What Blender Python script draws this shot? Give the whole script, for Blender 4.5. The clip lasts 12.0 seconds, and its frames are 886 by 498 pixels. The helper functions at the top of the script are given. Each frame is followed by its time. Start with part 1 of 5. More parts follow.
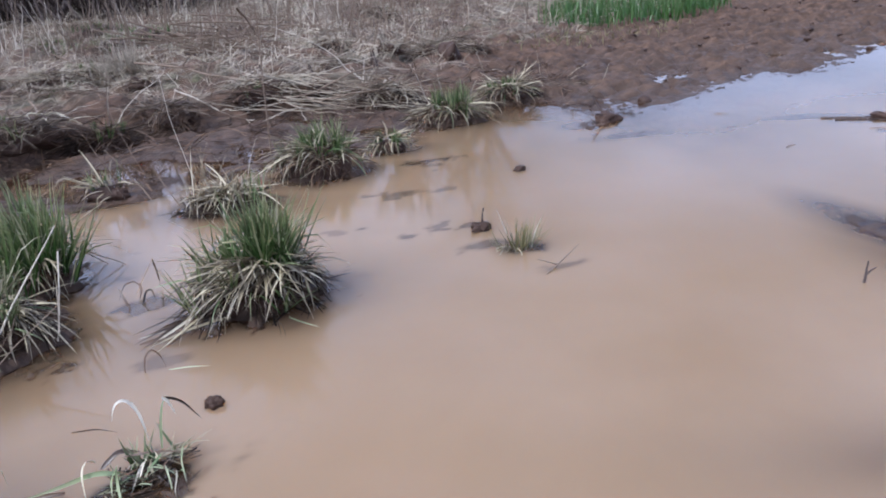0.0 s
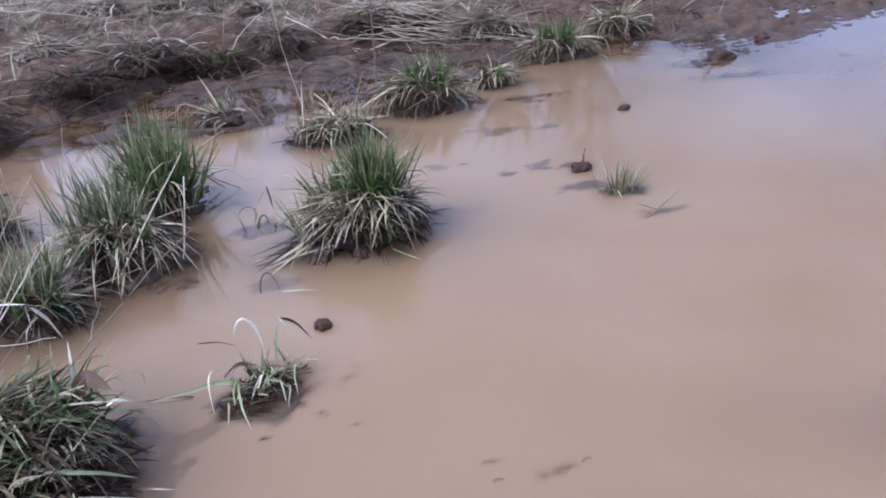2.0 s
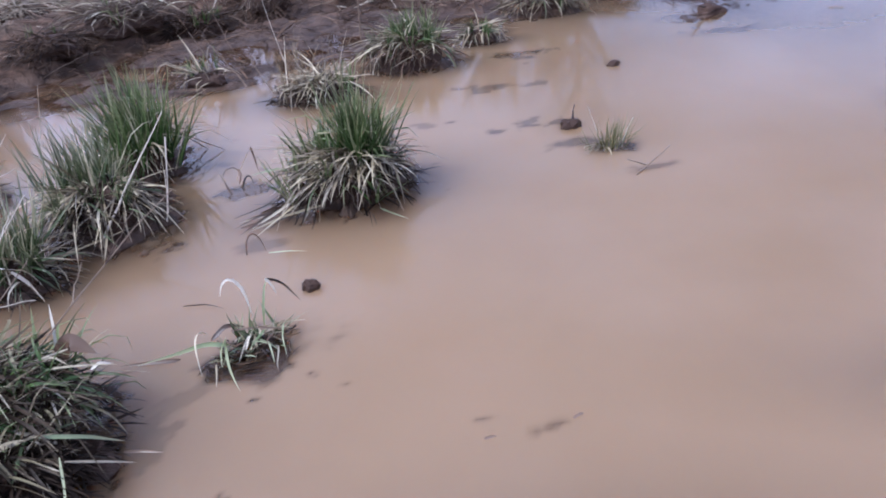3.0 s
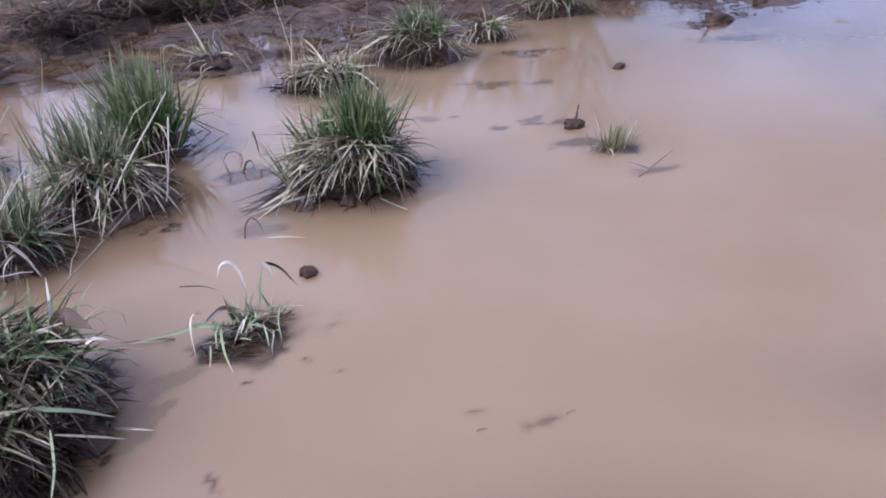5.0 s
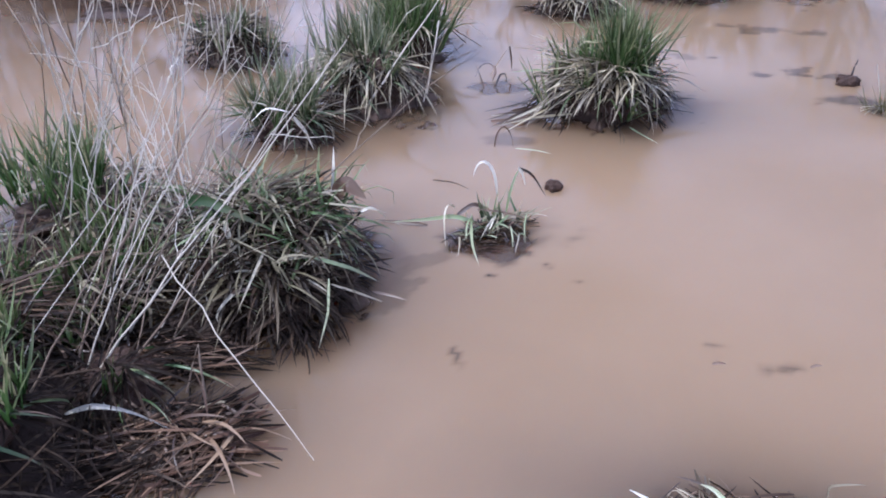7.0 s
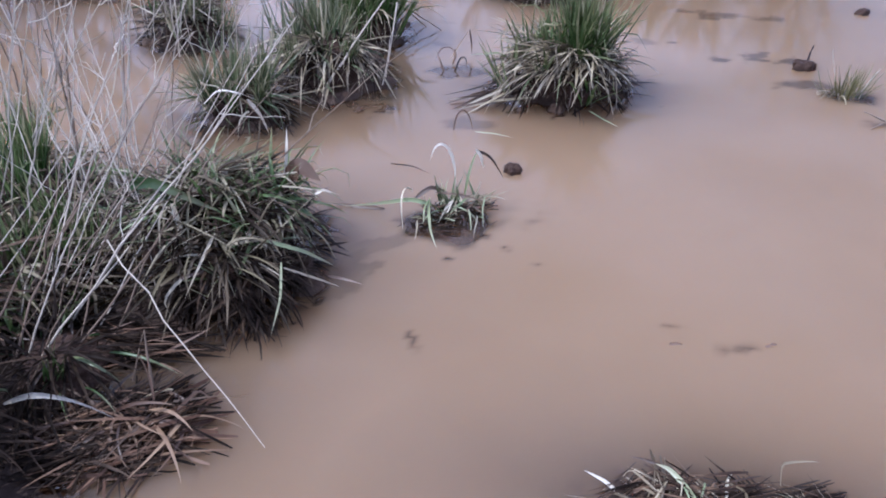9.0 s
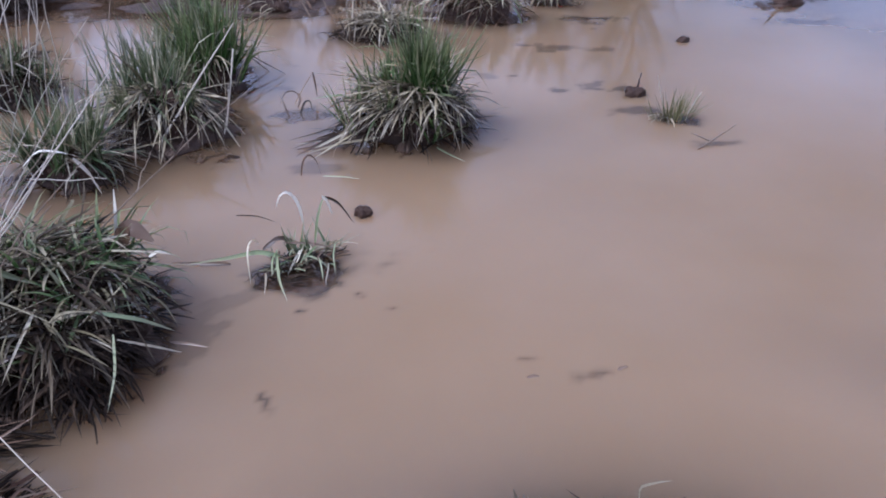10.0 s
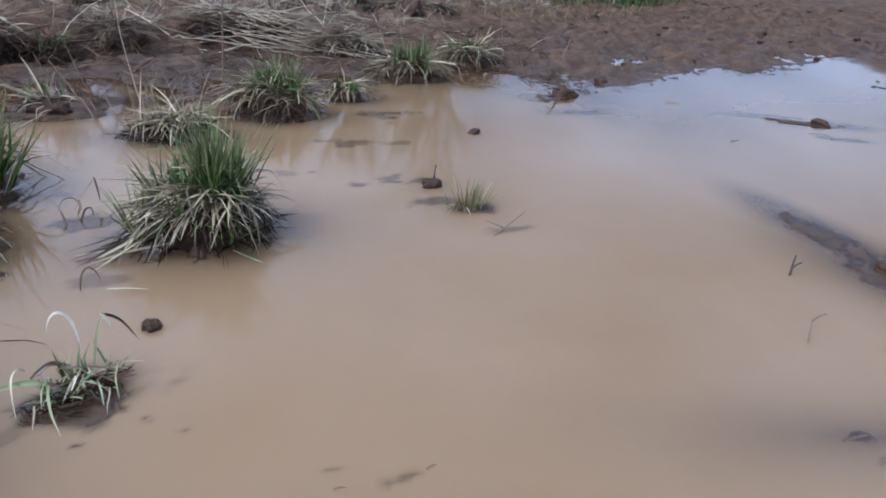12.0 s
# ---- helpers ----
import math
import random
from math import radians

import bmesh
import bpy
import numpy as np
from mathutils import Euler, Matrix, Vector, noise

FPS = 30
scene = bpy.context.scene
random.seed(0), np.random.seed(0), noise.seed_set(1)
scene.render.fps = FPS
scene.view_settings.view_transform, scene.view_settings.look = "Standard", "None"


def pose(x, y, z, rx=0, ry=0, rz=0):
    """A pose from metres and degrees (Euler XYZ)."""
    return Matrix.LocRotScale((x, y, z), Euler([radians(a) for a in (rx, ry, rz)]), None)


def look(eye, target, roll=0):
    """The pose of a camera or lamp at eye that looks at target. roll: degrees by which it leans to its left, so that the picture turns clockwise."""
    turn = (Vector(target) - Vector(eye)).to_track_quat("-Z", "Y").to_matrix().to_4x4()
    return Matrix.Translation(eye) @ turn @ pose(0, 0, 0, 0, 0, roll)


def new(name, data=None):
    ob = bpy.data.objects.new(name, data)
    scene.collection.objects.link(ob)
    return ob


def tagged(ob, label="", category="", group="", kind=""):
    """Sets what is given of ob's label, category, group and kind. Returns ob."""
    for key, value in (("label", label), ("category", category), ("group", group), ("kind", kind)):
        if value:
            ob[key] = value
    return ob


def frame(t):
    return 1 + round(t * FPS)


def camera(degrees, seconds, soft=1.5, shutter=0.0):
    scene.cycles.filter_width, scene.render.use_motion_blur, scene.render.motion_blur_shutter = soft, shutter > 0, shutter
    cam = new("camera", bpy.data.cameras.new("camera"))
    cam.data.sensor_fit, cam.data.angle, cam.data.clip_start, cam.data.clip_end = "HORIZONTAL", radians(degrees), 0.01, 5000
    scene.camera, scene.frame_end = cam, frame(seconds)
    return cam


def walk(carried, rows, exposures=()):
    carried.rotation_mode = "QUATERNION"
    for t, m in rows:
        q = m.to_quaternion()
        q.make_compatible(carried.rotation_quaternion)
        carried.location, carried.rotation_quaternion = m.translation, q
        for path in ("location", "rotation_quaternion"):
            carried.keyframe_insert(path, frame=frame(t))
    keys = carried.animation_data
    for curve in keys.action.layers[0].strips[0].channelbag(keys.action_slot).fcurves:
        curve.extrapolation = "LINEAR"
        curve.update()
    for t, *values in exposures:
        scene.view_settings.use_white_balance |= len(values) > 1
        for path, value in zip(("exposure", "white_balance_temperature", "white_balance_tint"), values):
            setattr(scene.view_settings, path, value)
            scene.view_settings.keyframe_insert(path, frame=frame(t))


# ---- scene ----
cam = camera(60.10, 12.0, soft=1.9)
PATH = [
    (0, (0.0992, 0.071, 1.1933), (0.5927, 2.8084, 0.0694), -4.62),
    (0.5, (0.1146, 0.0557, 1.2458), (0.3633, 2.7551, -0.0391), -6.15),
    (1, (0.0641, -0.0037, 1.3025), (0.1633, 2.7792, 0.1862), -6.00),
    (1.5, (0.0601, -0.0003, 1.2806), (0.1742, 2.7312, 0.0454), -4.59),
    (2, (0.0748, 0.0119, 1.2593), (0.1716, 2.6894, -0.0903), -5.27),
    (2.5, (0.0635, 0.0336, 1.2217), (0.1523, 2.654, -0.2362), -6.25),
    (3, (0.0734, 0.0356, 1.2283), (0.1983, 2.6429, -0.2502), -5.67),
    (4.8, (0.0835, 0.0416, 1.2143), (0.2899, 2.6332, -0.2827), -3.22),
    (5, (0.0589, 0.0302, 1.2159), (0.2034, 2.6308, -0.2728), -2.80),
    (5.5, (-0.0317, -0.0046, 1.2007), (-0.196, 2.5804, -0.3128), -2.15),
    (6, (-0.0748, -0.0405, 1.2103), (-0.5014, 2.5352, -0.2673), -2.75),
    (6.5, (-0.1001, -0.0671, 1.2101), (-0.653, 2.5028, -0.2357), -3.15),
    (7, (-0.1096, -0.0729, 1.1853), (-0.6755, 2.359, -0.4778), -1.29),
    (7.2, (-0.132, -0.0769, 1.1769), (-0.6844, 2.3287, -0.5285), -0.10),
    (8.8, (-0.1041, -0.0583, 1.1463), (-0.5883, 2.3456, -0.5819), 0.74),
    (9, (-0.0864, -0.053, 1.1512), (-0.5233, 2.3838, -0.5432), -0.02),
    (9.5, (-0.0496, -0.0196, 1.1436), (-0.2216, 2.4689, -0.5229), 1.15),
    (10, (-0.0294, 0.0018, 1.1542), (0.0098, 2.5518, -0.4257), 1.08),
    (10.5, (-0.0203, 0.0141, 1.1574), (0.2127, 2.6155, -0.3186), 2.01),
    (11, (0.003, 0.0218, 1.1666), (0.3921, 2.653, -0.221), 1.04),
    (11.5, (0.0077, 0.0356, 1.1633), (0.5812, 2.6666, -0.159), 2.77),
    (12, (0.0402, 0.0447, 1.1681), (0.769, 2.6698, -0.088), 3.74),
]
LIGHT = [(0.0, -0.29, 5480, 13.4), (2.5, -0.3, 5310, 19.4), (5.5, -0.28, 5330, 21.4), (7.2, -0.18, 5230, 19.4), (9.5, -0.47, 5250, 20.9), (10.9, -0.74, 5200, 14.4), (12.0, -0.54, 5420, 7.4)]
walk(cam, [(t, look(eye, target, roll)) for t, eye, target, roll in PATH], LIGHT)

# ---- sky, sun ----
SUN_DIR = Vector((-0.49, -0.12, 0.86)).normalized()
world = bpy.data.worlds.new("sky")
scene.world = world
world.use_nodes = True
wn, wl = world.node_tree.nodes, world.node_tree.links
wn.clear()
w_out = wn.new("ShaderNodeOutputWorld")
w_bg = wn.new("ShaderNodeBackground")
w_sky = wn.new("ShaderNodeTexSky")
w_sky.sky_type = "NISHITA"
w_sky.sun_disc = False
w_sky.sun_elevation = math.asin(SUN_DIR.z)
w_sky.sun_rotation = math.atan2(SUN_DIR.x, SUN_DIR.y)
w_tc = wn.new("ShaderNodeTexCoord")
w_map = wn.new("ShaderNodeMapping")
w_map.inputs["Scale"].default_value = (1.0, 1.0, 2.6)
w_map.inputs["Location"].default_value = (0.45, 0.04, -0.09)
w_noise = wn.new("ShaderNodeTexNoise")
w_noise.inputs["Scale"].default_value = 2.0
w_noise.inputs["Detail"].default_value = 3.0
w_ramp = wn.new("ShaderNodeValToRGB")
w_ramp.color_ramp.elements[0].position = 0.15
w_ramp.color_ramp.elements[1].position = 0.50
w_mix = wn.new("ShaderNodeMix")
w_mix.data_type = "RGBA"
w_mix.inputs["B"].default_value = (13.6, 14.5, 18.3, 1.0)
wl.new(w_tc.outputs["Generated"], w_map.inputs["Vector"])
wl.new(w_map.outputs["Vector"], w_noise.inputs["Vector"])
w_split = wn.new("ShaderNodeSeparateXYZ")
w_side = wn.new("ShaderNodeMath")
w_side.operation = "MULTIPLY_ADD"
w_side.inputs[1].default_value = -0.08
wl.new(w_tc.outputs["Generated"], w_split.inputs["Vector"])
wl.new(w_split.outputs["X"], w_side.inputs[0])
wl.new(w_noise.outputs["Fac"], w_side.inputs[2])
w_high = wn.new("ShaderNodeMath")
w_high.operation = "MULTIPLY_ADD"
w_high.inputs[1].default_value = -0.20
wl.new(w_split.outputs["Z"], w_high.inputs[0])
wl.new(w_side.outputs[0], w_high.inputs[2])
wl.new(w_high.outputs[0], w_ramp.inputs["Fac"])
wl.new(w_ramp.outputs["Color"], w_mix.inputs["Factor"])
wl.new(w_sky.outputs["Color"], w_mix.inputs["A"])
wl.new(w_mix.outputs["Result"], w_bg.inputs["Color"])
w_bg.inputs["Strength"].default_value = 0.125
wl.new(w_bg.outputs["Background"], w_out.inputs["Surface"])

sun = new("sun", bpy.data.lights.new("sun", "SUN"))
sun.data.energy = 5.0
sun.data.angle = radians(0.6)
sun.data.color = (1.0, 0.955, 0.87)
sun.matrix_world = look(SUN_DIR * 30, (0, 0, 0))


# ---- materials ----
class Mat:
    """A node material under construction."""

    def __init__(self, name):
        self.m = bpy.data.materials.new(name)
        self.m.use_nodes = True
        self.n, self.l = self.m.node_tree.nodes, self.m.node_tree.links
        self.n.clear()
        self.out = self.n.new("ShaderNodeOutputMaterial")

    def put(self, sock, v):
        if hasattr(v, "is_linked"):
            self.l.new(v, sock)
        else:
            sock.default_value = v

    def node(self, kind, **ins):
        nd = self.n.new(kind)
        for k, v in ins.items():
            self.put(nd.inputs[k.replace("_", " ")], v)
        return nd

    def noise(self, scale, detail=5.0, rough=0.55, vector=None):
        nd = self.node("ShaderNodeTexNoise", Scale=scale, Detail=detail, Roughness=rough)
        if vector is not None:
            self.l.new(vector, nd.inputs["Vector"])
        return nd.outputs["Fac"]

    def ramp(self, fac, stops):
        nd = self.n.new("ShaderNodeValToRGB")
        e = nd.color_ramp.elements
        while len(e) < len(stops):
            e.new(0.5)
        for el, (p, c) in zip(e, stops):
            el.position = p
            el.color = (*c, 1.0) if len(c) == 3 else c
        self.put(nd.inputs["Fac"], fac)
        return nd.outputs["Color"]

    def mix(self, fac, a, b, blend="MIX"):
        nd = self.n.new("ShaderNodeMix")
        nd.data_type = "RGBA"
        nd.blend_type = blend
        for k, v in (("Factor", fac), ("A", a), ("B", b)):
            self.put(nd.inputs[k], v)
        return nd.outputs["Result"]

    def math(self, op, a, b=0.0):
        nd = self.n.new("ShaderNodeMath")
        nd.operation = op
        self.put(nd.inputs[0], a)
        self.put(nd.inputs[1], b)
        return nd.outputs[0]

    def attr(self, name):
        nd = self.n.new("ShaderNodeAttribute")
        nd.attribute_name = name
        return nd.outputs["Fac"]

    def position(self):
        return self.n.new("ShaderNodeNewGeometry").outputs["Position"]

    def island(self):
        return self.n.new("ShaderNodeNewGeometry").outputs["Random Per Island"]

    def object_random(self):
        return self.n.new("ShaderNodeObjectInfo").outputs["Random"]

    def bump(self, height, strength, distance=0.01):
        return self.node("ShaderNodeBump", Height=height, Strength=strength, Distance=distance).outputs["Normal"]

    def done(self, shader):
        self.l.new(shader, self.out.inputs["Surface"])
        return self.m


def blade_material(name, stops, tip, rough=0.42, thin=0.3, per_object=False, patch=0.0, shine=None, stain=0.45):
    """Grass: colour by blade, dried towards the tip, part of the light shining through."""
    k = Mat(name)
    rnd = k.object_random() if per_object else k.island()
    col = k.ramp(rnd, stops)
    along = k.attr("along")
    fleck = k.noise(60.0, 3.0, vector=k.position())
    tipmask = k.math("MULTIPLY", k.math("POWER", along, 2.5), k.math("ADD", fleck, 0.2))
    col = k.mix(tipmask, col, tip)
    col = k.mix(k.math("MULTIPLY", fleck, stain), col, (0.30, 0.25, 0.17, 1.0), "MULTIPLY")
    if patch:
        dirt = k.ramp(k.noise(1.3, 6.0, 0.6, vector=k.position()), [(0.40, (1, 1, 1)), (0.60, (0, 0, 0))])
        col = k.mix(k.math("MULTIPLY", dirt, patch), col, (0.20, 0.14, 0.105, 1.0), "MULTIPLY")
        fade = k.ramp(k.noise(0.75, 3.0, vector=k.position()), [(0.42, (0, 0, 0)), (0.62, (1, 1, 1))])
        col = k.mix(k.math("MULTIPLY", fade, 0.46), col, (0.74, 0.66, 0.50, 1.0))
    rib = k.noise(900.0, 2.0, vector=k.position())
    bs = k.node("ShaderNodeBsdfPrincipled", Base_Color=col, Roughness=rough, Normal=k.bump(rib, 0.15, 0.001), Specular_IOR_Level=shine if shine is not None else (0.2 if rough >= 0.45 else 0.5))
    tr = k.node("ShaderNodeBsdfTranslucent", Color=col)
    mx = k.node("ShaderNodeMixShader", Fac=thin)
    k.l.new(bs.outputs[0], mx.inputs[1])
    k.l.new(tr.outputs[0], mx.inputs[2])
    return k.done(mx.outputs[0])


GREEN = [(0.0, (0.020, 0.052, 0.010)), (0.4, (0.050, 0.125, 0.024)), (0.66, (0.11, 0.21, 0.055)), (0.82, (0.27, 0.35, 0.15)), (0.93, (0.44, 0.41, 0.23)), (1.0, (0.72, 0.67, 0.48))]
STRAW = [(0.0, (0.035, 0.025, 0.014)), (0.45, (0.125, 0.092, 0.050)), (0.75, (0.35, 0.29, 0.17)), (1.0, (0.76, 0.68, 0.47))]
BROWN = [(0.0, (0.022, 0.013, 0.009)), (0.5, (0.060, 0.034, 0.021)), (0.85, (0.15, 0.088, 0.054)), (1.0, (0.30, 0.20, 0.13))]
GREY = [(0.0, (0.055, 0.039, 0.027)), (0.5, (0.275, 0.215, 0.142)), (1.0, (0.74, 0.66, 0.55))]
m_green = blade_material("green_grass", GREEN, (0.36, 0.33, 0.18, 1.0))
m_sage = blade_material("grey_green_grass", [(0.0, (0.025, 0.05, 0.016)), (0.35, (0.07, 0.125, 0.04)), (0.6, (0.18, 0.23, 0.11)), (0.8, (0.38, 0.37, 0.22)), (1.0, (0.74, 0.69, 0.52))], (0.40, 0.36, 0.22, 1.0), 0.38)
m_lush = blade_material("lush_grass", [(0.0, (0.035, 0.10, 0.022)), (1.0, (0.085, 0.20, 0.04))], (0.2, 0.26, 0.1, 1.0))
m_olive = blade_material("olive_grass", [(0.0, (0.10, 0.10, 0.035)), (0.6, (0.20, 0.19, 0.075)), (1.0, (0.34, 0.29, 0.15))], (0.35, 0.30, 0.16, 1.0))
m_straw = blade_material("dry_grass", STRAW, (0.56, 0.48, 0.33, 1.0), 0.42, 0.12, stain=0.3)
m_thatch = blade_material("grey_thatch", [(0.0, (0.04, 0.029, 0.021)), (0.5, (0.13, 0.098, 0.072)), (1.0, (0.42, 0.345, 0.27))], (0.3, 0.25, 0.19, 1.0), 0.55, 0.12)
m_brown = blade_material("dead_brown_grass", BROWN, (0.2, 0.14, 0.09, 1.0), 0.5, 0.12)
m_tangle = blade_material("tangled_grass", [(0.0, (0.02, 0.014, 0.010)), (0.5, (0.075, 0.05, 0.03)), (0.75, (0.20, 0.18, 0.10)), (0.9, (0.42, 0.38, 0.26)), (1.0, (0.66, 0.60, 0.46))], (0.3, 0.25, 0.16, 1.0), 0.5, 0.15)
m_rust = blade_material("red_brown_straw", [(0.0, (0.05, 0.024, 0.015)), (0.6, (0.14, 0.075, 0.045)), (1.0, (0.30, 0.19, 0.12))], (0.24, 0.16, 0.10, 1.0), 0.5, 0.08)
m_leaf_rust = blade_material("red_brown_leaf", [(0.0, (0.07, 0.036, 0.022)), (0.6, (0.19, 0.11, 0.062)), (1.0, (0.40, 0.28, 0.17))], (0.3, 0.2, 0.12, 1.0), 0.4, 0.1, per_object=True)
# dead grass taken near black: shade under and between blades is in the colour
m_peat_shaded = blade_material("rotting_grass_shaded", [(0.0, (0.008, 0.005, 0.004)), (0.75, (0.022, 0.015, 0.010)), (1.0, (0.09, 0.06, 0.04))], (0.07, 0.05, 0.035, 1.0), 0.55, 0.05, shine=0.08)
m_sodden = blade_material("sodden_leaf", [(0.0, (0.17, 0.113, 0.078)), (1.0, (0.27, 0.185, 0.13))], (0.27, 0.19, 0.13, 1.0), 0.3, 0.0, per_object=True)
m_hay = blade_material("flattened_hay", GREY, (0.55, 0.48, 0.37, 1.0), 0.6, 0.12, patch=0.9)
LEAF_DRY = [(0.0, (0.06, 0.043, 0.025)), (0.35, (0.21, 0.165, 0.09)), (0.7, (0.52, 0.45, 0.29)), (1.0, (0.84, 0.78, 0.60))]
LEAF_GREEN = [(0.0, (0.035, 0.08, 0.026)), (0.5, (0.085, 0.155, 0.05)), (1.0, (0.26, 0.32, 0.16))]
m_leaf = blade_material("bleached_leaf", LEAF_DRY, (0.5, 0.45, 0.34, 1.0), 0.36, 0.15, per_object=True, stain=0.15)
m_pale = blade_material("white_dry_leaf", [(0.0, (0.68, 0.63, 0.50)), (1.0, (0.86, 0.82, 0.70))], (0.75, 0.70, 0.60, 1.0), 0.34, 0.15, per_object=True, stain=0.15)
m_leaf_green = blade_material("green_leaf", LEAF_GREEN, (0.40, 0.36, 0.22, 1.0), 0.34, 0.28, per_object=True)
m_leaf_pale_green = blade_material("pale_green_leaf", [(0.0, (0.22, 0.30, 0.13)), (1.0, (0.46, 0.50, 0.30))], (0.55, 0.50, 0.36, 1.0), 0.36, 0.22, per_object=True, stain=0.15)
m_leaf_brown = blade_material("brown_leaf", BROWN, (0.2, 0.14, 0.09, 1.0), 0.4, 0.1, per_object=True)
m_stalk = blade_material("dry_stalk", [(0.0, (0.26, 0.21, 0.15)), (0.5, (0.60, 0.53, 0.42)), (1.0, (0.86, 0.79, 0.66))], (0.55, 0.48, 0.38, 1.0), 0.55, 0.0, stain=0.35)
m_twig = blade_material("weathered_twig", [(0.0, (0.07, 0.046, 0.032)), (0.5, (0.19, 0.135, 0.095)), (1.0, (0.40, 0.32, 0.24))], (0.28, 0.22, 0.16, 1.0), 0.65, 0.0)
m_dark = blade_material("thicket_stem", [(0.0, (0.04, 0.029, 0.025)), (0.6, (0.11, 0.082, 0.072)), (1.0, (0.38, 0.31, 0.27))], (0.06, 0.045, 0.04, 1.0), 0.8, 0.0)


def mud_material(name, wet_level=True):
    k = Mat(name)
    p = k.position()
    big = k.noise(1.6, 5.0, vector=p)
    mid = k.noise(9.0, 7.0, 0.62, vector=p)
    fine = k.noise(70.0, 5.0, 0.65, vector=p)
    col = k.ramp(mid, [(0.34, (0.019, 0.0105, 0.0065)), (0.5, (0.070, 0.037, 0.022)), (0.66, (0.17, 0.098, 0.060))])
    col = k.mix(k.math("MULTIPLY", big, 0.5), col, (0.125, 0.075, 0.047, 1.0))
    col = k.mix(k.math("MULTIPLY", fine, 0.5), col, (0.08, 0.055, 0.04, 1.0))
    if wet_level:
        hay = k.attr("hay")
        hcol = k.ramp(mid, [(0.3, (0.045, 0.033, 0.025)), (0.5, (0.13, 0.10, 0.075)), (0.72, (0.30, 0.245, 0.185))])
        hcol = k.mix(k.ramp(k.noise(0.9, 3.0, vector=p), [(0.5, (0, 0, 0)), (0.7, (0.55, 0.55, 0.55))]), hcol, (0.09, 0.11, 0.045, 1.0))
        col = k.mix(hay, col, hcol)
        # black peaty soil, with the shade of grass and stalks painted into it
        col = k.mix(k.math("MULTIPLY", k.attr("peat_shade"), 0.8), col, (0.018, 0.012, 0.010, 1.0))
        wet = k.attr("wet")
        col = k.mix(k.math("MULTIPLY", wet, 0.45), col, (0.045, 0.03, 0.022, 1.0))
        rough = k.math("ADD", k.math("SUBTRACT", 0.85, k.math("MULTIPLY", wet, 0.4)), k.math("MULTIPLY", k.attr("peat_shade"), 0.3))
    else:
        col = k.mix(0.75, col, (0.042, 0.021, 0.013, 1.0))
        rough = 0.5
    h = k.math("ADD", k.math("MULTIPLY", fine, 0.35), mid)
    bs = k.node("ShaderNodeBsdfPrincipled", Base_Color=col, Roughness=rough, Normal=k.bump(h, 0.8, 0.03), Specular_IOR_Level=0.28 if wet_level else 0.25)
    return k.done(bs.outputs[0])


m_mud = mud_material("wet_mud")
m_clod = mud_material("mud_clod", False)


def water_material():
    """Silty water: clay in suspension hides the bed after a few centimetres, the surface mirrors the sky."""
    k = Mat("silty_water")
    p = k.position()
    swirl = k.noise(0.9, 4.0, vector=p)
    silt = k.ramp(swirl, [(0.3, (0.232, 0.154, 0.090)), (0.5, (0.252, 0.169, 0.100)), (0.7, (0.264, 0.178, 0.110))])
    murk = k.math("SUBTRACT", 1.0, k.math("POWER", 2.718, k.math("MULTIPLY", k.attr("depth"), -19.0)))
    ripple = k.bump(k.noise(3.0, 3.0, vector=p), 0.03, 0.02)
    body = k.node("ShaderNodeBsdfPrincipled", Base_Color=silt, Roughness=1.0, Subsurface_Weight=1.0, Subsurface_Radius=(1.0, 0.75, 0.55), Subsurface_Scale=0.22, Specular_IOR_Level=0.0)
    body.subsurface_method = "BURLEY"
    clear = k.node("ShaderNodeBsdfTransparent", Color=(0.75, 0.62, 0.5, 1.0))
    mix1 = k.node("ShaderNodeMixShader", Fac=murk)
    k.l.new(clear.outputs[0], mix1.inputs[1])
    k.l.new(body.outputs[0], mix1.inputs[2])
    gloss = k.node("ShaderNodeBsdfGlossy", Color=(1, 1, 1, 1), Roughness=0.045, Normal=ripple)
    fres = k.node("ShaderNodeFresnel", IOR=1.33, Normal=ripple)
    mix2 = k.node("ShaderNodeMixShader", Fac=fres.outputs[0])
    k.l.new(mix1.outputs[0], mix2.inputs[1])
    k.l.new(gloss.outputs[0], mix2.inputs[2])
    return k.done(mix2.outputs[0])


m_water = water_material()


# ---- mesh helpers ----
def np_mesh(name, verts, faces, along=None, smooth=True):
    """A mesh from arrays of vertices and of faces that all have as many corners."""
    verts, faces = np.asarray(verts, np.float32), np.asarray(faces, np.int32)
    me = bpy.data.meshes.new(name)
    k = faces.shape[1]
    me.vertices.add(len(verts))
    me.vertices.foreach_set("co", verts.ravel())
    me.loops.add(faces.size)
    me.loops.foreach_set("vertex_index", faces.ravel())
    me.polygons.add(len(faces))
    me.polygons.foreach_set("loop_start", np.arange(0, faces.size, k, dtype=np.int32))
    me.polygons.foreach_set("use_smooth", np.full(len(faces), smooth))
    if along is not None:
        layer = me.attributes.new("along", "FLOAT", "POINT")
        layer.data.foreach_set("value", np.asarray(along, np.float32).ravel())
    me.update(calc_edges=True)
    return me


def part(name, data, material, parent=None, label="", kind=""):
    """Links a mesh or bmesh as one mesh object, under a thing if one is given."""
    if isinstance(data, bmesh.types.BMesh):
        me = bpy.data.meshes.new(name)
        data.to_mesh(me)
        data.free()
        me.polygons.foreach_set("use_smooth", np.full(len(me.polygons), True))
        data = me
    if material and not data.materials:
        data.materials.append(material)
    ob = new(name, data)
    ob.parent = parent
    return tagged(ob, label=label, kind=kind)


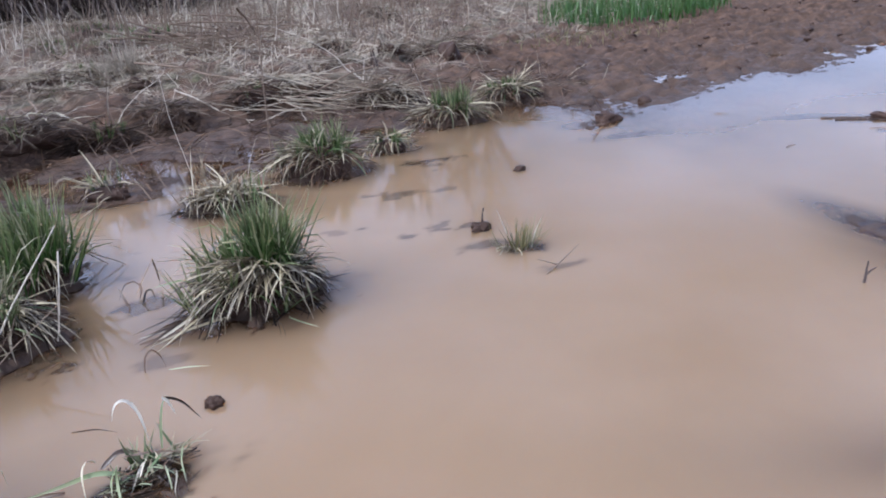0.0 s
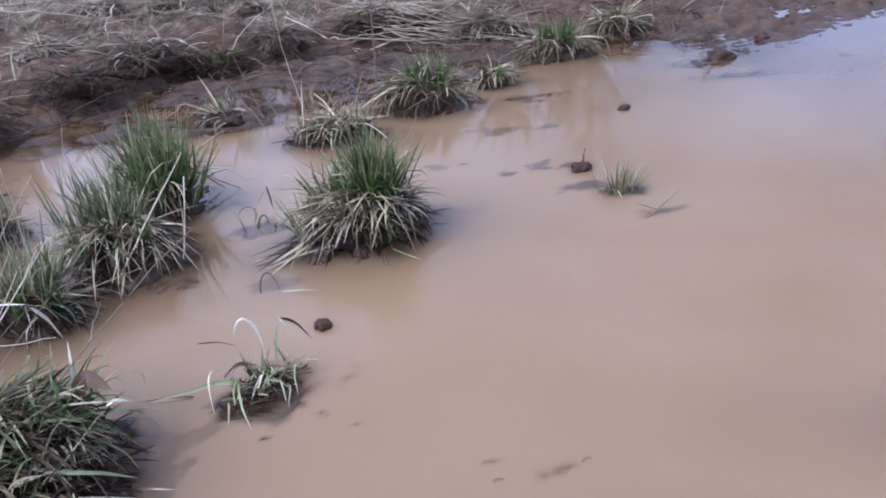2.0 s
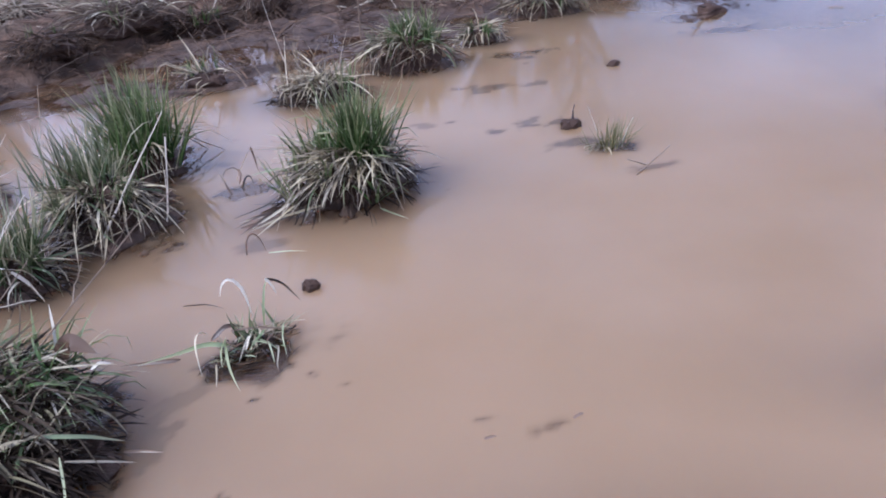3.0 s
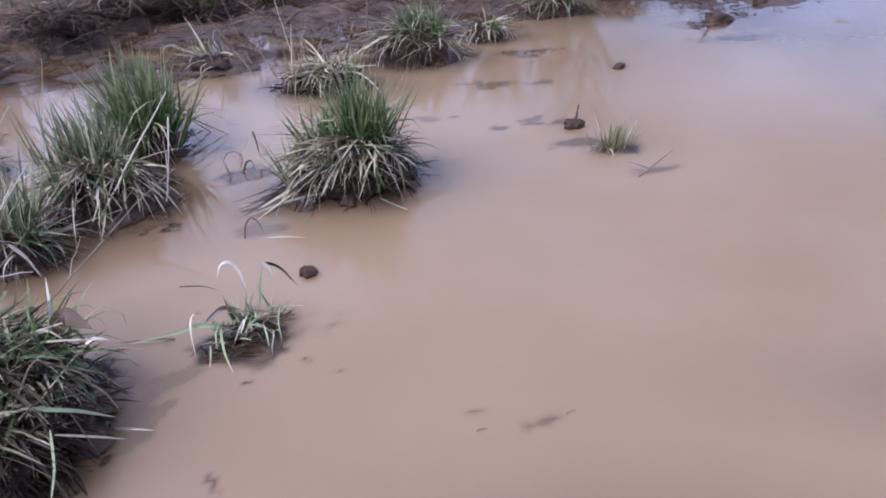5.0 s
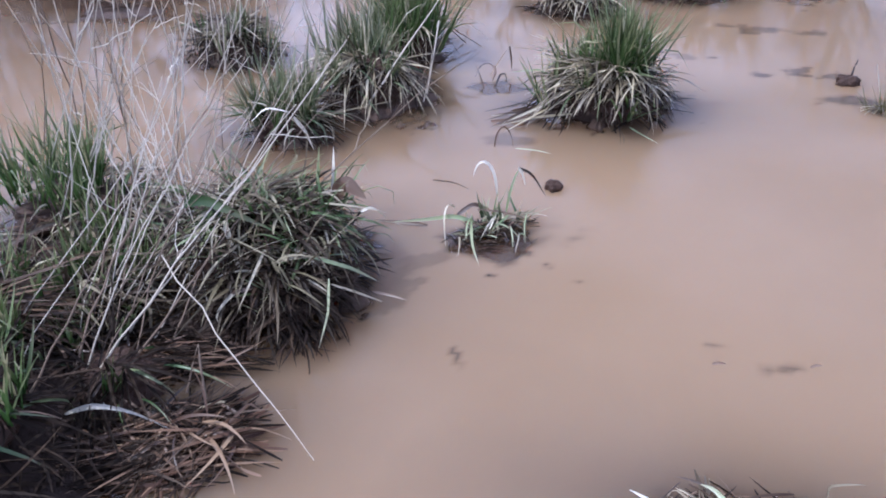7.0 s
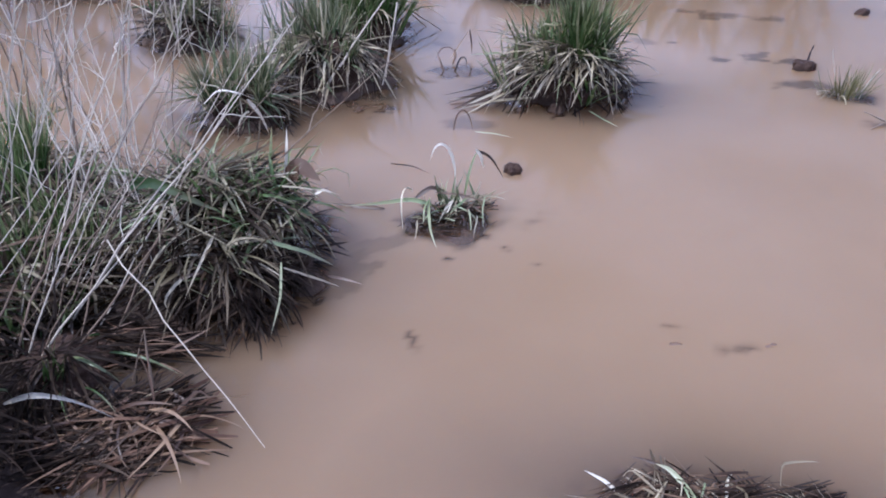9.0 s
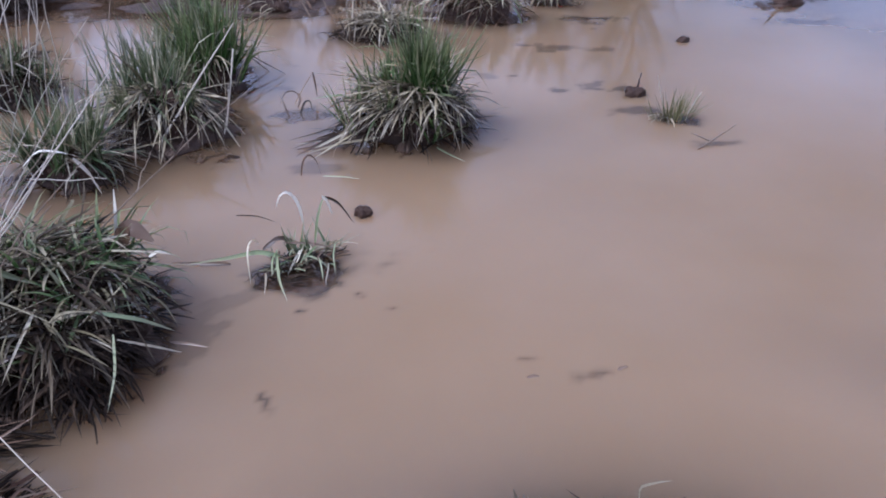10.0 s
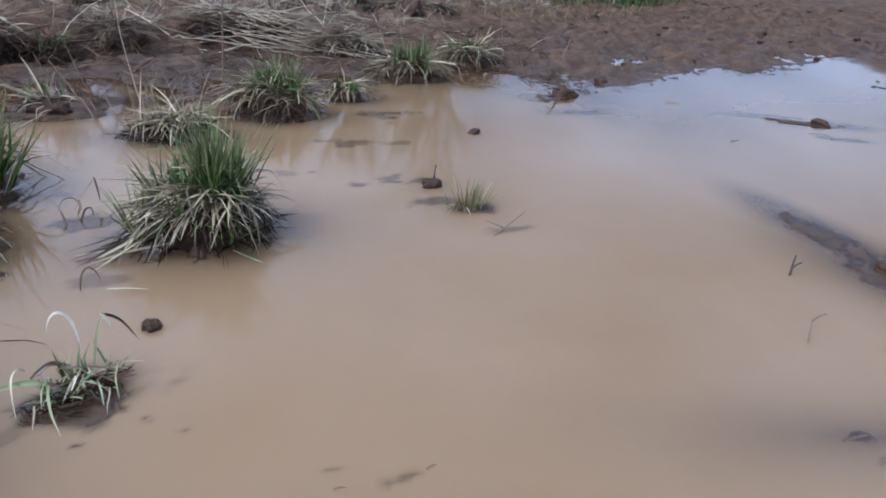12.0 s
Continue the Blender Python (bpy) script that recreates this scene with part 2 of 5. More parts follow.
def blade_mesh(rng, base, az, lean, length, droop, width, kink_at=None, kink=None, segs=6, across=3, fold=0.25, floor=None, power=1.4, curl=0.25):
    """Grass blades as folded, tapering ribbons that lean by an angle from upright and droop along their length."""
    n = len(base)
    s = np.linspace(0, 1, segs + 1)
    th = lean[:, None] + droop[:, None] * s[None] ** power
    if kink_at is not None:
        th = th + np.where(s[None] > kink_at[:, None], kink[:, None], 0.0)
    mid = (th[:, :-1] + th[:, 1:]) / 2
    step = (length / segs)[:, None]
    az_s = az[:, None] + rng.normal(0, curl, n)[:, None] * s[None]
    if kink_at is not None:
        az_s = az_s + np.where(s[None] > kink_at[:, None], (kink * rng.normal(0, 0.8, n))[:, None], 0.0)
    azm = (az_s[:, :-1] + az_s[:, 1:]) / 2
    d = np.stack([np.cos(azm) * np.sin(mid), np.sin(azm) * np.sin(mid), np.cos(mid)], -1) * step[..., None]
    c = np.concatenate([np.zeros((n, 1, 3)), np.cumsum(d, 1)], 1) + base[:, None]
    if floor is not None:
        low = floor(c[..., 0], c[..., 1])
        c[..., 2] = np.maximum(c[..., 2], low + 0.004 + 0.01 * rng.random((n, 1)))
    turn = rng.normal(0, 0.5, n)[:, None]
    side = np.stack([-np.sin(az_s) * np.cos(turn), np.cos(az_s) * np.cos(turn), np.sin(turn) + 0 * az_s], -1)
    w = width[:, None] * np.minimum(1.0, 0.55 + 2.2 * s)[None] * (1.02 - s[None] ** 2.6)
    up = np.stack([-np.cos(az_s) * np.cos(th), -np.sin(az_s) * np.cos(th), np.sin(th)], -1)
    if across == 3:
        rows = np.stack([c - side * w[..., None] / 2, c - up * (fold * w)[..., None], c + side * w[..., None] / 2], 2)
    else:
        rows = np.stack([c - side * w[..., None] / 2, c + side * w[..., None] / 2], 2)
    verts = rows.reshape(-1, 3)
    idx = np.arange(n * (segs + 1) * across).reshape(n, segs + 1, across)
    q = np.stack([idx[:, :-1, :-1], idx[:, :-1, 1:], idx[:, 1:, 1:], idx[:, 1:, :-1]], -1).reshape(-1, 4)
    along = np.repeat(np.tile(s, n), across)
    return verts, q, along


def rods(paths, radii, sides=5):
    """Thin round stems along polylines of equally many points; radii from foot to tip."""
    paths = np.asarray(paths, float)
    n, k, _ = paths.shape
    t = np.gradient(paths, axis=1)
    t /= np.linalg.norm(t, axis=-1, keepdims=True) + 1e-9
    ref = np.where(np.abs(t[..., 2:]) > 0.9, np.array([1.0, 0, 0]), np.array([0, 0, 1.0]))
    a = np.cross(t, ref)
    a /= np.linalg.norm(a, axis=-1, keepdims=True) + 1e-9
    b = np.cross(t, a)
    ang = np.linspace(0, 2 * np.pi, sides, endpoint=False)
    ring = a[:, :, None] * np.cos(ang)[:, None] + b[:, :, None] * np.sin(ang)[:, None]
    verts = (paths[:, :, None] + ring * np.asarray(radii)[..., None, None]).reshape(-1, 3)
    idx = np.arange(n * k * sides).reshape(n, k, sides)
    nxt = np.roll(idx, -1, axis=2)
    q = np.stack([idx[:, :-1], nxt[:, :-1], nxt[:, 1:], idx[:, 1:]], -1).reshape(-1, 4)
    along = np.repeat(np.tile(np.linspace(0, 1, k), n), sides)
    return verts, q, along


def bent(rng, a, b, k=7, sag=0.03):
    """A slightly crooked line from a to b."""
    a, b = np.asarray(a, float), np.asarray(b, float)
    s = np.linspace(0, 1, k)[:, None]
    off = rng.normal(0, sag * np.linalg.norm(b - a), (3,))
    wob = rng.normal(0, sag * 0.25 * np.linalg.norm(b - a), (k, 3))
    wob[0] = wob[-1] = 0
    return a + (b - a) * s + off * np.sin(np.pi * s) + wob


# ---- the lie of the land ----
FAR_X = [-30, -8, -3.6, -2.8, -2.2, -1.72, -1.36, -0.82, 0.0, 0.65, 1.3, 1.95, 2.2, 2.62, 3.6, 4.25, 5.1, 5.8, 8, 14, 30]
FAR_Y = [3.6, 3.8, 3.95, 3.85, 4.55, 5.25, 5.6, 5.85, 6.0, 5.9, 5.85, 5.55, 5.05, 5.0, 5.55, 5.5, 6.1, 6.15, 6.4, 6.0, 5.0]
NEAR_X = [-30, -3.0, -2.2, -1.7, -1.35, -1.15, -1.02, -0.85, -0.65, -0.35, 0.0, 0.5, 1.0, 1.6, 2.2, 3.0, 6.0, 30]
NEAR_Y = [0.6, 0.9, 1.1, 1.40, 1.35, 1.15, 0.80, 0.60, 0.50, 0.45, 0.50, 0.55, 0.50, 0.75, 1.0, 1.4, 2.2, 3.5]

# low rises of the bed: x, y, half widths, turn in degrees, height of the top over the water
RISES = [
    (-0.14, 2.72, 0.27, 0.16, 12, 0.03), (0.2, 4.33, 0.26, 0.15, 0, 0.02), (-0.33, 3.95, 0.24, 0.13, -10, 0.01),
    (0.65, 4.7, 0.17, 0.09, 0, 0.0), (1.15, 5.25, 0.3, 0.14, 5, 0.02), (1.7, 5.7, 0.28, 0.14, 5, 0.03),
    (-1.02, 3.22, 0.2, 0.26, 0, 0.02), (-0.99, 2.66, 0.24, 0.26, 10, 0.03), (-1.22, 2.3, 0.16, 0.14, 0, 0.02),
    (-0.90, 1.46, 0.20, 0.23, 20, 0.04), (-1.02, 1.16, 0.16, 0.12, 0, 0.02), (-1.55, 1.55, 0.3, 0.22, 0, 0.05), (-0.39, 1.74, 0.17, 0.10, 30, -0.006),
    (-1.77, 3.0, 0.2, 0.15, 0, 0.02), (0.27, 0.86, 0.25, 0.10, 0, 0.02), (-0.92, 0.86, 0.15, 0.10, 40, -0.003),
    (2.31, 2.42, 0.10, 0.42, 4, 0.002), (2.28, 1.95, 0.10, 0.3, 10, 0.004), (-0.95, 4.35, 0.35, 0.12, 10, 0.012),
    (0.60, 3.80, 0.10, 0.05, 5, -0.034), (0.80, 4.34, 0.2, 0.06, 6, -0.02),
    (2.0, 4.72, 0.18, 0.10, 0, 0.004), (2.15, 4.35, 0.2, 0.06, 0, -0.004),
    (3.55, 4.0, 0.22, 0.07, -15, 0.002), (3.45, 3.7, 0.2, 0.06, -20, -0.006), (3.2, 4.25, 0.25, 0.05, -20, -0.004),
    (0.8, 2.95, 0.12, 0.05, 0, -0.028), (0.94, 2.86, 0.12, 0.06, 0, -0.012), (1.03, 2.63, 0.10, 0.03, 10, -0.038),
    (5.6, 4.75, 0.9, 0.5, -20, 0.004), (-2.4, 4.2, 0.3, 0.2, 15, 0.004), (-1.5, 4.5, 0.35, 0.13, 10, 0.006), (-2.7, 3.55, 0.3, 0.15, 0, 0.006), (-1.75, 3.6, 0.25, 0.15, 20, -0.09),
    (-0.39, 1.235, 0.030, 0.010, -68, -0.020), (-0.222, 1.638, 0.022, 0.012, -40, -0.016), (-0.36, 1.555, 0.020, 0.012, 0, -0.010), (0.188, 1.38, 0.025, 0.012, 0, -0.03), (0.36, 1.335, 0.04, 0.015, 15, -0.034),
    (1.50, 1.27, 0.045, 0.015, -10, -0.004), (1.52, 1.17, 0.06, 0.04, 0, -0.03), (-0.13, 1.58, 0.02, 0.01, 0, -0.03),
    (-0.55, 2.85, 0.18, 0.08, 0, -0.015), (-0.42, 2.38, 0.14, 0.05, 0, -0.034), (-0.55, 1.60, 0.13, 0.05, 25, -0.042), (-0.60, 1.43, 0.06, 0.12, 0, -0.035),
]

spots = np.random.default_rng(66)
for cx, cy, wide, many in ((0.6, 3.8, 0.12, 9), (0.5, 3.25, 0.14, 8), (0.85, 4.3, 0.2, 8), (2.1, 4.5, 0.2, 7), (-0.6, 3.2, 0.25, 6), (3.4, 4.0, 0.25, 5)):
    for _ in range(many):
        size = spots.uniform(0.012, 0.04)
        RISES.append((cx + spots.normal(0, wide), cy + spots.normal(0, 0.5 * wide), 1.6 * size, size, spots.uniform(-30, 30), spots.uniform(-0.052, -0.022)))


def wave(x, y, seed, size):
    """Smooth random relief of about -1 to 1, from a few crossed waves."""
    r = np.random.default_rng(seed)
    out = np.zeros(np.broadcast(x, y).shape)
    for i in range(9):
        a, ph, f = r.uniform(0, 2 * np.pi), r.uniform(0, 2 * np.pi), r.uniform(0.6, 1.9) * 2 * np.pi / size
        out = out + np.sin(f * (x * np.cos(a) + y * np.sin(a)) + ph + 1.3 * np.sin(0.6 * f * (x * np.sin(a) - y * np.cos(a)) + 2 * ph))
    return out / 4.5


def smooth(a, lo, hi):
    t = np.clip((a - lo) / (hi - lo), 0, 1)
    return t * t * (3 - 2 * t)


def far_side(x, y):
    """Metres beyond the far shore (negative: in the pool)."""
    e = y - np.interp(x, FAR_X, FAR_Y)
    return e + smooth(e, -1.0, -0.2) * (0.10 * wave(x, y, 3, 0.9) + 0.04 * wave(x, y, 4, 0.3))


def near_side(x, y):
    e = np.interp(x, NEAR_X, NEAR_Y) - y
    return e + smooth(e, -0.4, -0.1) * 0.05 * wave(x, y, 5, 0.5)


def hay_share(x, y):
    """How far the ground is covered by flattened hay: the bank beyond the pool, thinning out towards the open mud."""
    e = far_side(x, y)
    edge = 1.6 - 0.15 * (y - 6.0) + 0.6 * wave(x, y, 8, 2.2) + np.maximum(y - 7.5, 0) * 1.6
    back = 1.1 * smooth(-1.0 - x, -0.4, 0.8)
    return smooth(e, 0.15 + back, 1.0 + back) * smooth(edge - x, -0.7, 0.8)


def hay_cover(x, y):
    """The hay with the bare gaps in it."""
    return hay_share(x, y) * (0.05 + 0.95 * smooth(wave(x, y, 42, 0.8) + 0.5 * wave(x, y, 47, 0.35), -0.15, 0.55))


def land(x, y):
    """Height of the ground over the water."""
    x, y = np.asarray(x, float), np.asarray(y, float)
    e, e2 = far_side(x, y), near_side(x, y)
    left = smooth(1.8 - x, -0.8, 0.8)
    bank = np.where(e < 0, np.maximum(-0.24, (0.036 + 0.018 * left) * e), left * (0.12 * smooth(e, 0, 0.45) + 0.012 * np.minimum(e, 14)) + (1 - left) * (0.022 * np.minimum(e, 10) + 0.02 * smooth(e, 0, 0.5)))
    near = np.where(e2 < 0, np.maximum(-0.24, 0.42 * e2), 0.10 * smooth(e2, 0, 0.6) + 0.02 * np.minimum(e2, 4))
    h = np.maximum(bank, near)
    # the half-drowned strip behind the row of tussocks
    strip = smooth(x, -3.2, -2.2) * smooth(1.2 - x, -0.4, 0.5) * smooth(y - (4.35 + 0.25 * np.clip(x, -2, 1)), -0.3, 0.35) * smooth(-e, -0.1, 0.2)
    h = np.maximum(h, -0.24 + strip * (0.232 + 0.024 * wave(x, y, 11, 0.8) + 0.06 * smooth(y, 4.8, 6.0)))
    rag = np.clip(wave(x, y, 33, 0.22) + 0.6 * wave(x, y, 34, 0.09), -1.2, 1.2)
    for cx, cy, rx, ry, turn, top in RISES:
        c, s = math.cos(radians(turn)), math.sin(radians(turn))
        u, v = ((x - cx) * c + (y - cy) * s) / rx, (-(x - cx) * s + (y - cy) * c) / ry
        plain = u * u + v * v
        r2 = plain * np.maximum(1 + (0.55 if rx > 0.09 else 0.8) * rag, 0.25)
        h = np.maximum(h, -0.24 + (0.24 + top) * np.exp(-np.maximum(r2 - 0.45, 0) * 0.7))
        if top >= -0.004:
            out = np.maximum(np.sqrt(plain) - 1, 0) * math.sqrt(rx * ry)
            h = np.maximum(h, -0.022 - 0.26 * out)
    dry = smooth(h, -0.02, 0.05)
    trod = (1 - left) * smooth(e, 0.0, 0.4) * smooth(14 - y, 0, 4)
    h = h + smooth(h, -0.05, 0.0) * (0.005 * wave(x, y, 21, 0.16) + 0.006 * wave(x, y, 29, 0.09)) + dry * (0.012 * wave(x, y, 22, 0.35) + left * smooth(e, 0.1, 0.8) * (0.075 * wave(x, y, 23, 1.3) + 0.045 * wave(x, y, 26, 0.5)))
    h = h + trod * (0.018 * wave(x, y, 24, 0.34) + 0.015 * wave(x, y, 27, 0.15) + 0.03 * wave(x, y, 28, 1.2) - 0.05 * smooth(wave(x, y, 25, 0.45), 0.45, 0.75) - 0.035 * smooth(wave(x, y, 48, 0.2), 0.35, 0.65))
    far = np.hypot(x, y)
    # a brown slope closes the flat in the distance
    slope = smooth(far, 16, 30) * (1.3 * smooth(x - 0.25 * y, 0, 6) + 1.8 * smooth(x - 0.75 * y, -2, 6)) * smooth(y, -10, 5)
    return h + slope + smooth(far, 12, 30) * 0.25 * wave(x, y, 31, 25)


def spread(lo, hi, step, out, grow=1.22):
    """Grid lines: even from lo to hi, then ever wider apart out to the horizon."""
    core = list(np.arange(lo, hi + step / 2, step))
    d, up = step, [core[-1]]
    while up[-1] < out:
        d *= grow
        up.append(up[-1] + d)
    d, dn = step, [core[0]]
    while dn[-1] > -out:
        d *= grow
        dn.append(dn[-1] - d)
    return np.array(dn[:0:-1] + core + up[1:])


def grid_mesh(name, xs, ys, height):
    gx, gy = np.meshgrid(xs, ys)
    gz = height(gx, gy)
    v = np.stack([gx, gy, gz], -1).reshape(-1, 3)
    i = np.arange(gx.size).reshape(gx.shape)
    f = np.stack([i[:-1, :-1], i[:-1, 1:], i[1:, 1:], i[1:, :-1]], -1).reshape(-1, 4)
    return np_mesh(name, v, f), gx, gy, gz


def layer(me, name, values):
    a = me.attributes.new(name, "FLOAT", "POINT")
    a.data.foreach_set("value", np.asarray(values, np.float32).ravel())


ground_me, gx, gy, gz = grid_mesh("ground", spread(-4.2, 6.6, 0.03, 2500), spread(-0.3, 9.0, 0.03, 2500), land)
layer(ground_me, "hay", hay_cover(gx, gy))
# near bank: dark soil plus painted shade of the growth on it
layer(ground_me, "peat_shade", smooth(near_side(gx, gy), -0.7, -0.15))
layer(ground_me, "wet", 1 - smooth(gz, 0.0, 0.09))
ground = tagged(part("ground", ground_me, m_mud), "wet brown mud flat with trodden hollows and flattened hay", "ground", kind="structure")

water_me, wx, wy, wz = grid_mesh("water", np.concatenate([np.arange(-9, -1.6, 0.04), np.arange(-1.6, 2.6, 0.016), np.arange(2.6, 11.0, 0.04)]), np.concatenate([np.arange(0.0, 0.6, 0.05), np.arange(0.6, 3.5, 0.016), np.arange(3.5, 7.4, 0.032)]), lambda x, y: 0 * x)
layer(water_me, "depth", np.maximum(-land(wx, wy), 0.0))
water = tagged(part("water", water_me, m_water), "still silty tan puddle water mirroring a cloudy sky", "water", kind="structure")


# ---- grass tussocks ----
def leaf_shapes(material, seed, droop):
    """Eight leaves to choose from: rising, arching over and hanging down, every third one broken."""
    r, out = np.random.default_rng(seed), []
    for i in range(8):
        one = np.ones(1)
        v, q, al = blade_mesh(r, np.zeros((1, 3)), 0 * one, (0.50 + 0.07 * i) * one, (0.22 + 0.025 * (i % 4)) * one, (droop + 0.09 * i) * one, (0.010 + 0.0018 * (i % 3)) * one,
                              (0.35 + 0.05 * i) * one, (0.8 if i % 3 == 1 else 0.1) * one, segs=10, power=0.8)
        me = np_mesh("leaf", v, q, al)
        me.materials.append(material)
        out.append(me)
    return out


DRY_LEAVES = leaf_shapes(m_leaf, 77, 0.7)
GREEN_LEAVES = leaf_shapes(m_leaf_green, 78, 0.45)
BROWN_LEAVES = leaf_shapes(m_leaf_brown, 79, 0.8)
LYING_LEAVES = leaf_shapes(m_leaf, 80, 0.25)
RUST_LEAVES = leaf_shapes(m_leaf_rust, 82, 0.35)
PALE_GREEN_LEAVES = leaf_shapes(m_leaf_pale_green, 81, 1.2)


def straws(label, seed, n, x, y, sx, sy, height):
    """Thin upright straws, some of them snapped over; each one is a part."""
    r = np.random.default_rng(seed)
    ob = tagged(new("straw_tuft"), label, "dry straws")
    ob.matrix_basis = pose(x, y, max(float(land(x, y)), 0.0))
    for i in range(n):
        one = np.ones(1)
        b = np.array([[sx * np.clip(r.normal(), -1.3, 1.3), sy * np.clip(r.normal(), -1.3, 1.3), 0.0]])
        v, q, al = blade_mesh(r, b, r.uniform(0, 6.28, 1), np.abs(r.normal(0.3, 0.3, 1)), height * r.uniform(0.5, 1.2, 1), r.uniform(0, 0.5, 1), 0.0045 * r.uniform(0.6, 1.4, 1), r.uniform(0.4, 0.8, 1), (r.uniform(1.0, 2.2) if r.random() < 0.35 else 0.0) * one, segs=8)
        part("straw", np_mesh("straw", v, q, al), m_straw if i % 3 else m_leaf, ob)
    return ob


def mound_mesh(rng, rx, ry, h):
    bm = bmesh.new()
    bmesh.ops.create_icosphere(bm, subdivisions=4, radius=1.0)
    off = Vector(rng.uniform(-9, 9, 3))
    for v in bm.verts:
        k = 1 + 0.35 * noise.noise(v.co * 1.7 + off) + 0.16 * noise.noise(v.co * 5 + off)
        v.co = Vector((v.co.x * rx * k, v.co.y * ry * k, v.co.z * h * k * (1.0 if v.co.z > 0 else 0.6)))
    return bm


def tussock(label, x, y, rx, ry, turn, seed, mound, tufts, n_dry, n_leaf, dry_len=0.24, width=0.0078, green_share=0.25, brown_share=0.15, brown=None, mats=None, flat=0.0, lie=0.0, tangle=0.2, mess=0.0, group="grass tussocks in the puddle", name="grass_tussock"):
    """A clump: dark root mound, tufts of upright green blades, a skirt of hanging dry ones, and single leaves.
    tangle: share of the skirt that lies every way; mess: how far the green blades stray. tufts: dx, dy, radius, height, blades, lean to x and y. flat: how far the skirt lies down instead of hanging; lie: how far the green blades bow over."""
    rng = np.random.default_rng(seed)
    n_dry = int(1.3 * n_dry)
    z0 = float(land(x, y))
    ob = tagged(new(name), label, "grass clump", group)
    ob.matrix_basis = pose(x, y, z0, 0, 0, turn)
    mg, md, mb = mats or (m_green, m_straw, m_brown)
    part("root_mound", mound_mesh(rng, rx * 0.62, ry * 0.62, mound), m_clod, ob)

    low = min(max(flat - 0.4, 0.0), 1.0)

    def dome(bx, by):
        return mound * np.sqrt(np.clip(1 - (bx / rx / 0.9) ** 2 - (by / ry / 0.9) ** 2, 0, 1)) * 0.92

    def foot(n, lo, hi, per=5):
        """Feet of n blades in little bunches, with the way outwards and how far out they stand."""
        m = max(1, n // per)
        r, a = np.sqrt(rng.uniform(lo * lo, hi * hi, m)), rng.uniform(0, 2 * np.pi, m)
        pick = rng.integers(0, m, n)
        bx = r[pick] * np.cos(a[pick]) * rx + rng.normal(0, 0.012, n)
        by = r[pick] * np.sin(a[pick]) * ry + rng.normal(0, 0.012, n)
        return np.stack([bx, by, dome(bx, by)], -1), np.arctan2(by / ry, bx / rx) + rng.normal(0, 0.35, m)[pick], np.hypot(bx / rx, by / ry), pick, m

    def floor(u, v):
        return np.full(u.shape, -z0 - 0.02 * (1 - low) + 0.001 * low)

    comb = rng.normal(0, 0.55, 2)
    for dx, dy, rad, height, n, lx, ly in tufts:
        n = int(1.35 * n)
        m = max(3, n // 7)
        r, a = rad * np.sqrt(rng.random(m)), rng.uniform(0, 2 * np.pi, m)
        tx, ty = dx + r * np.cos(a), dy + r * np.sin(a)
        bias = rng.normal(0, 0.10, (m, 2)) + np.stack([np.cos(a), np.sin(a)], -1) * (0.22 * r / rad)[:, None]
        pick = rng.integers(0, m, n)
        bx, by = tx[pick] + rng.normal(0, 0.010, n), ty[pick] + rng.normal(0, 0.010, n)
        d = bias[pick] + rng.normal(0, 0.19 + mess, (n, 2)) + np.array([lx, ly])
        b = np.stack([bx, by, dome(bx, by)], -1)
        ln = np.maximum(height - b[:, 2], 0.08) * rng.uniform(0.75, 1.1, m)[pick] * rng.uniform(0.55, 1.05, n)
        v, q, al = blade_mesh(rng, b, np.arctan2(d[:, 1], d[:, 0]), np.hypot(d[:, 0], d[:, 1]), ln * (1 + 0.5 * lie), np.abs(rng.normal(0.06, 0.16, n)) + lie * rng.uniform(0.4, 1.6, n), 1.15 * width * rng.uniform(0.5, 1.25, n), rng.uniform(0.35, 0.85, n), np.where(rng.random(n) < 0.14, rng.uniform(0.5, 1.8, n), 0.0), floor=floor, curl=0.25)
        part("green_tuft", np_mesh("green_tuft", v, q, al), mg, ob, "upright green grass", "stuff")
    if n_dry:
        # locks of old leaves that rise from the crown, arch outwards and hang to the water
        b, az, rr, pick, m = foot(n_dry, 0.1, 0.72, 7)
        out = np.stack([np.cos(az), np.sin(az)], -1) + comb
        stray = rng.random(n_dry) < tangle
        az = np.where(stray, rng.uniform(0, 2 * np.pi, n_dry), np.arctan2(out[:, 1], out[:, 0]) + rng.normal(0, 0.25, n_dry))
        soft = 1 - 0.75 * np.minimum(flat, 1)
        lean = rng.normal(0.95 + 0.95 * rr + 0.1 * min(flat, 1), 0.16) + rng.normal(0, 0.22, m)[pick]
        lean = lean * (1 - low) + low * rng.normal(1.45, 0.12, n_dry)
        drop = (rng.uniform(0.1, 1.0, m)[pick] + rng.normal(0, 0.15, n_dry)) * soft * (1 - low)
        b[:, 2] += 0.02 * (1 - low)
        v, q, al = blade_mesh(rng, b, az, lean, dry_len * np.clip(rng.lognormal(-0.25, 0.4, n_dry), 0.3, 1.3), np.maximum(drop, 0), width * rng.uniform(0.5, 1.4, n_dry),
                              rng.uniform(0.2, 0.8, n_dry), np.where(rng.random(n_dry) < 0.35, rng.uniform(0.2, 1.2, n_dry) * soft, 0.0), segs=9, floor=floor, power=1.0, curl=0.2)
        part("dry_skirt", np_mesh("dry_skirt", v, q, al), md, ob, "hanging bleached grass", "stuff")
    # thatch fills the gaps; its dark colour also paints the shade inside the clump
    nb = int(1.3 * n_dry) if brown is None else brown
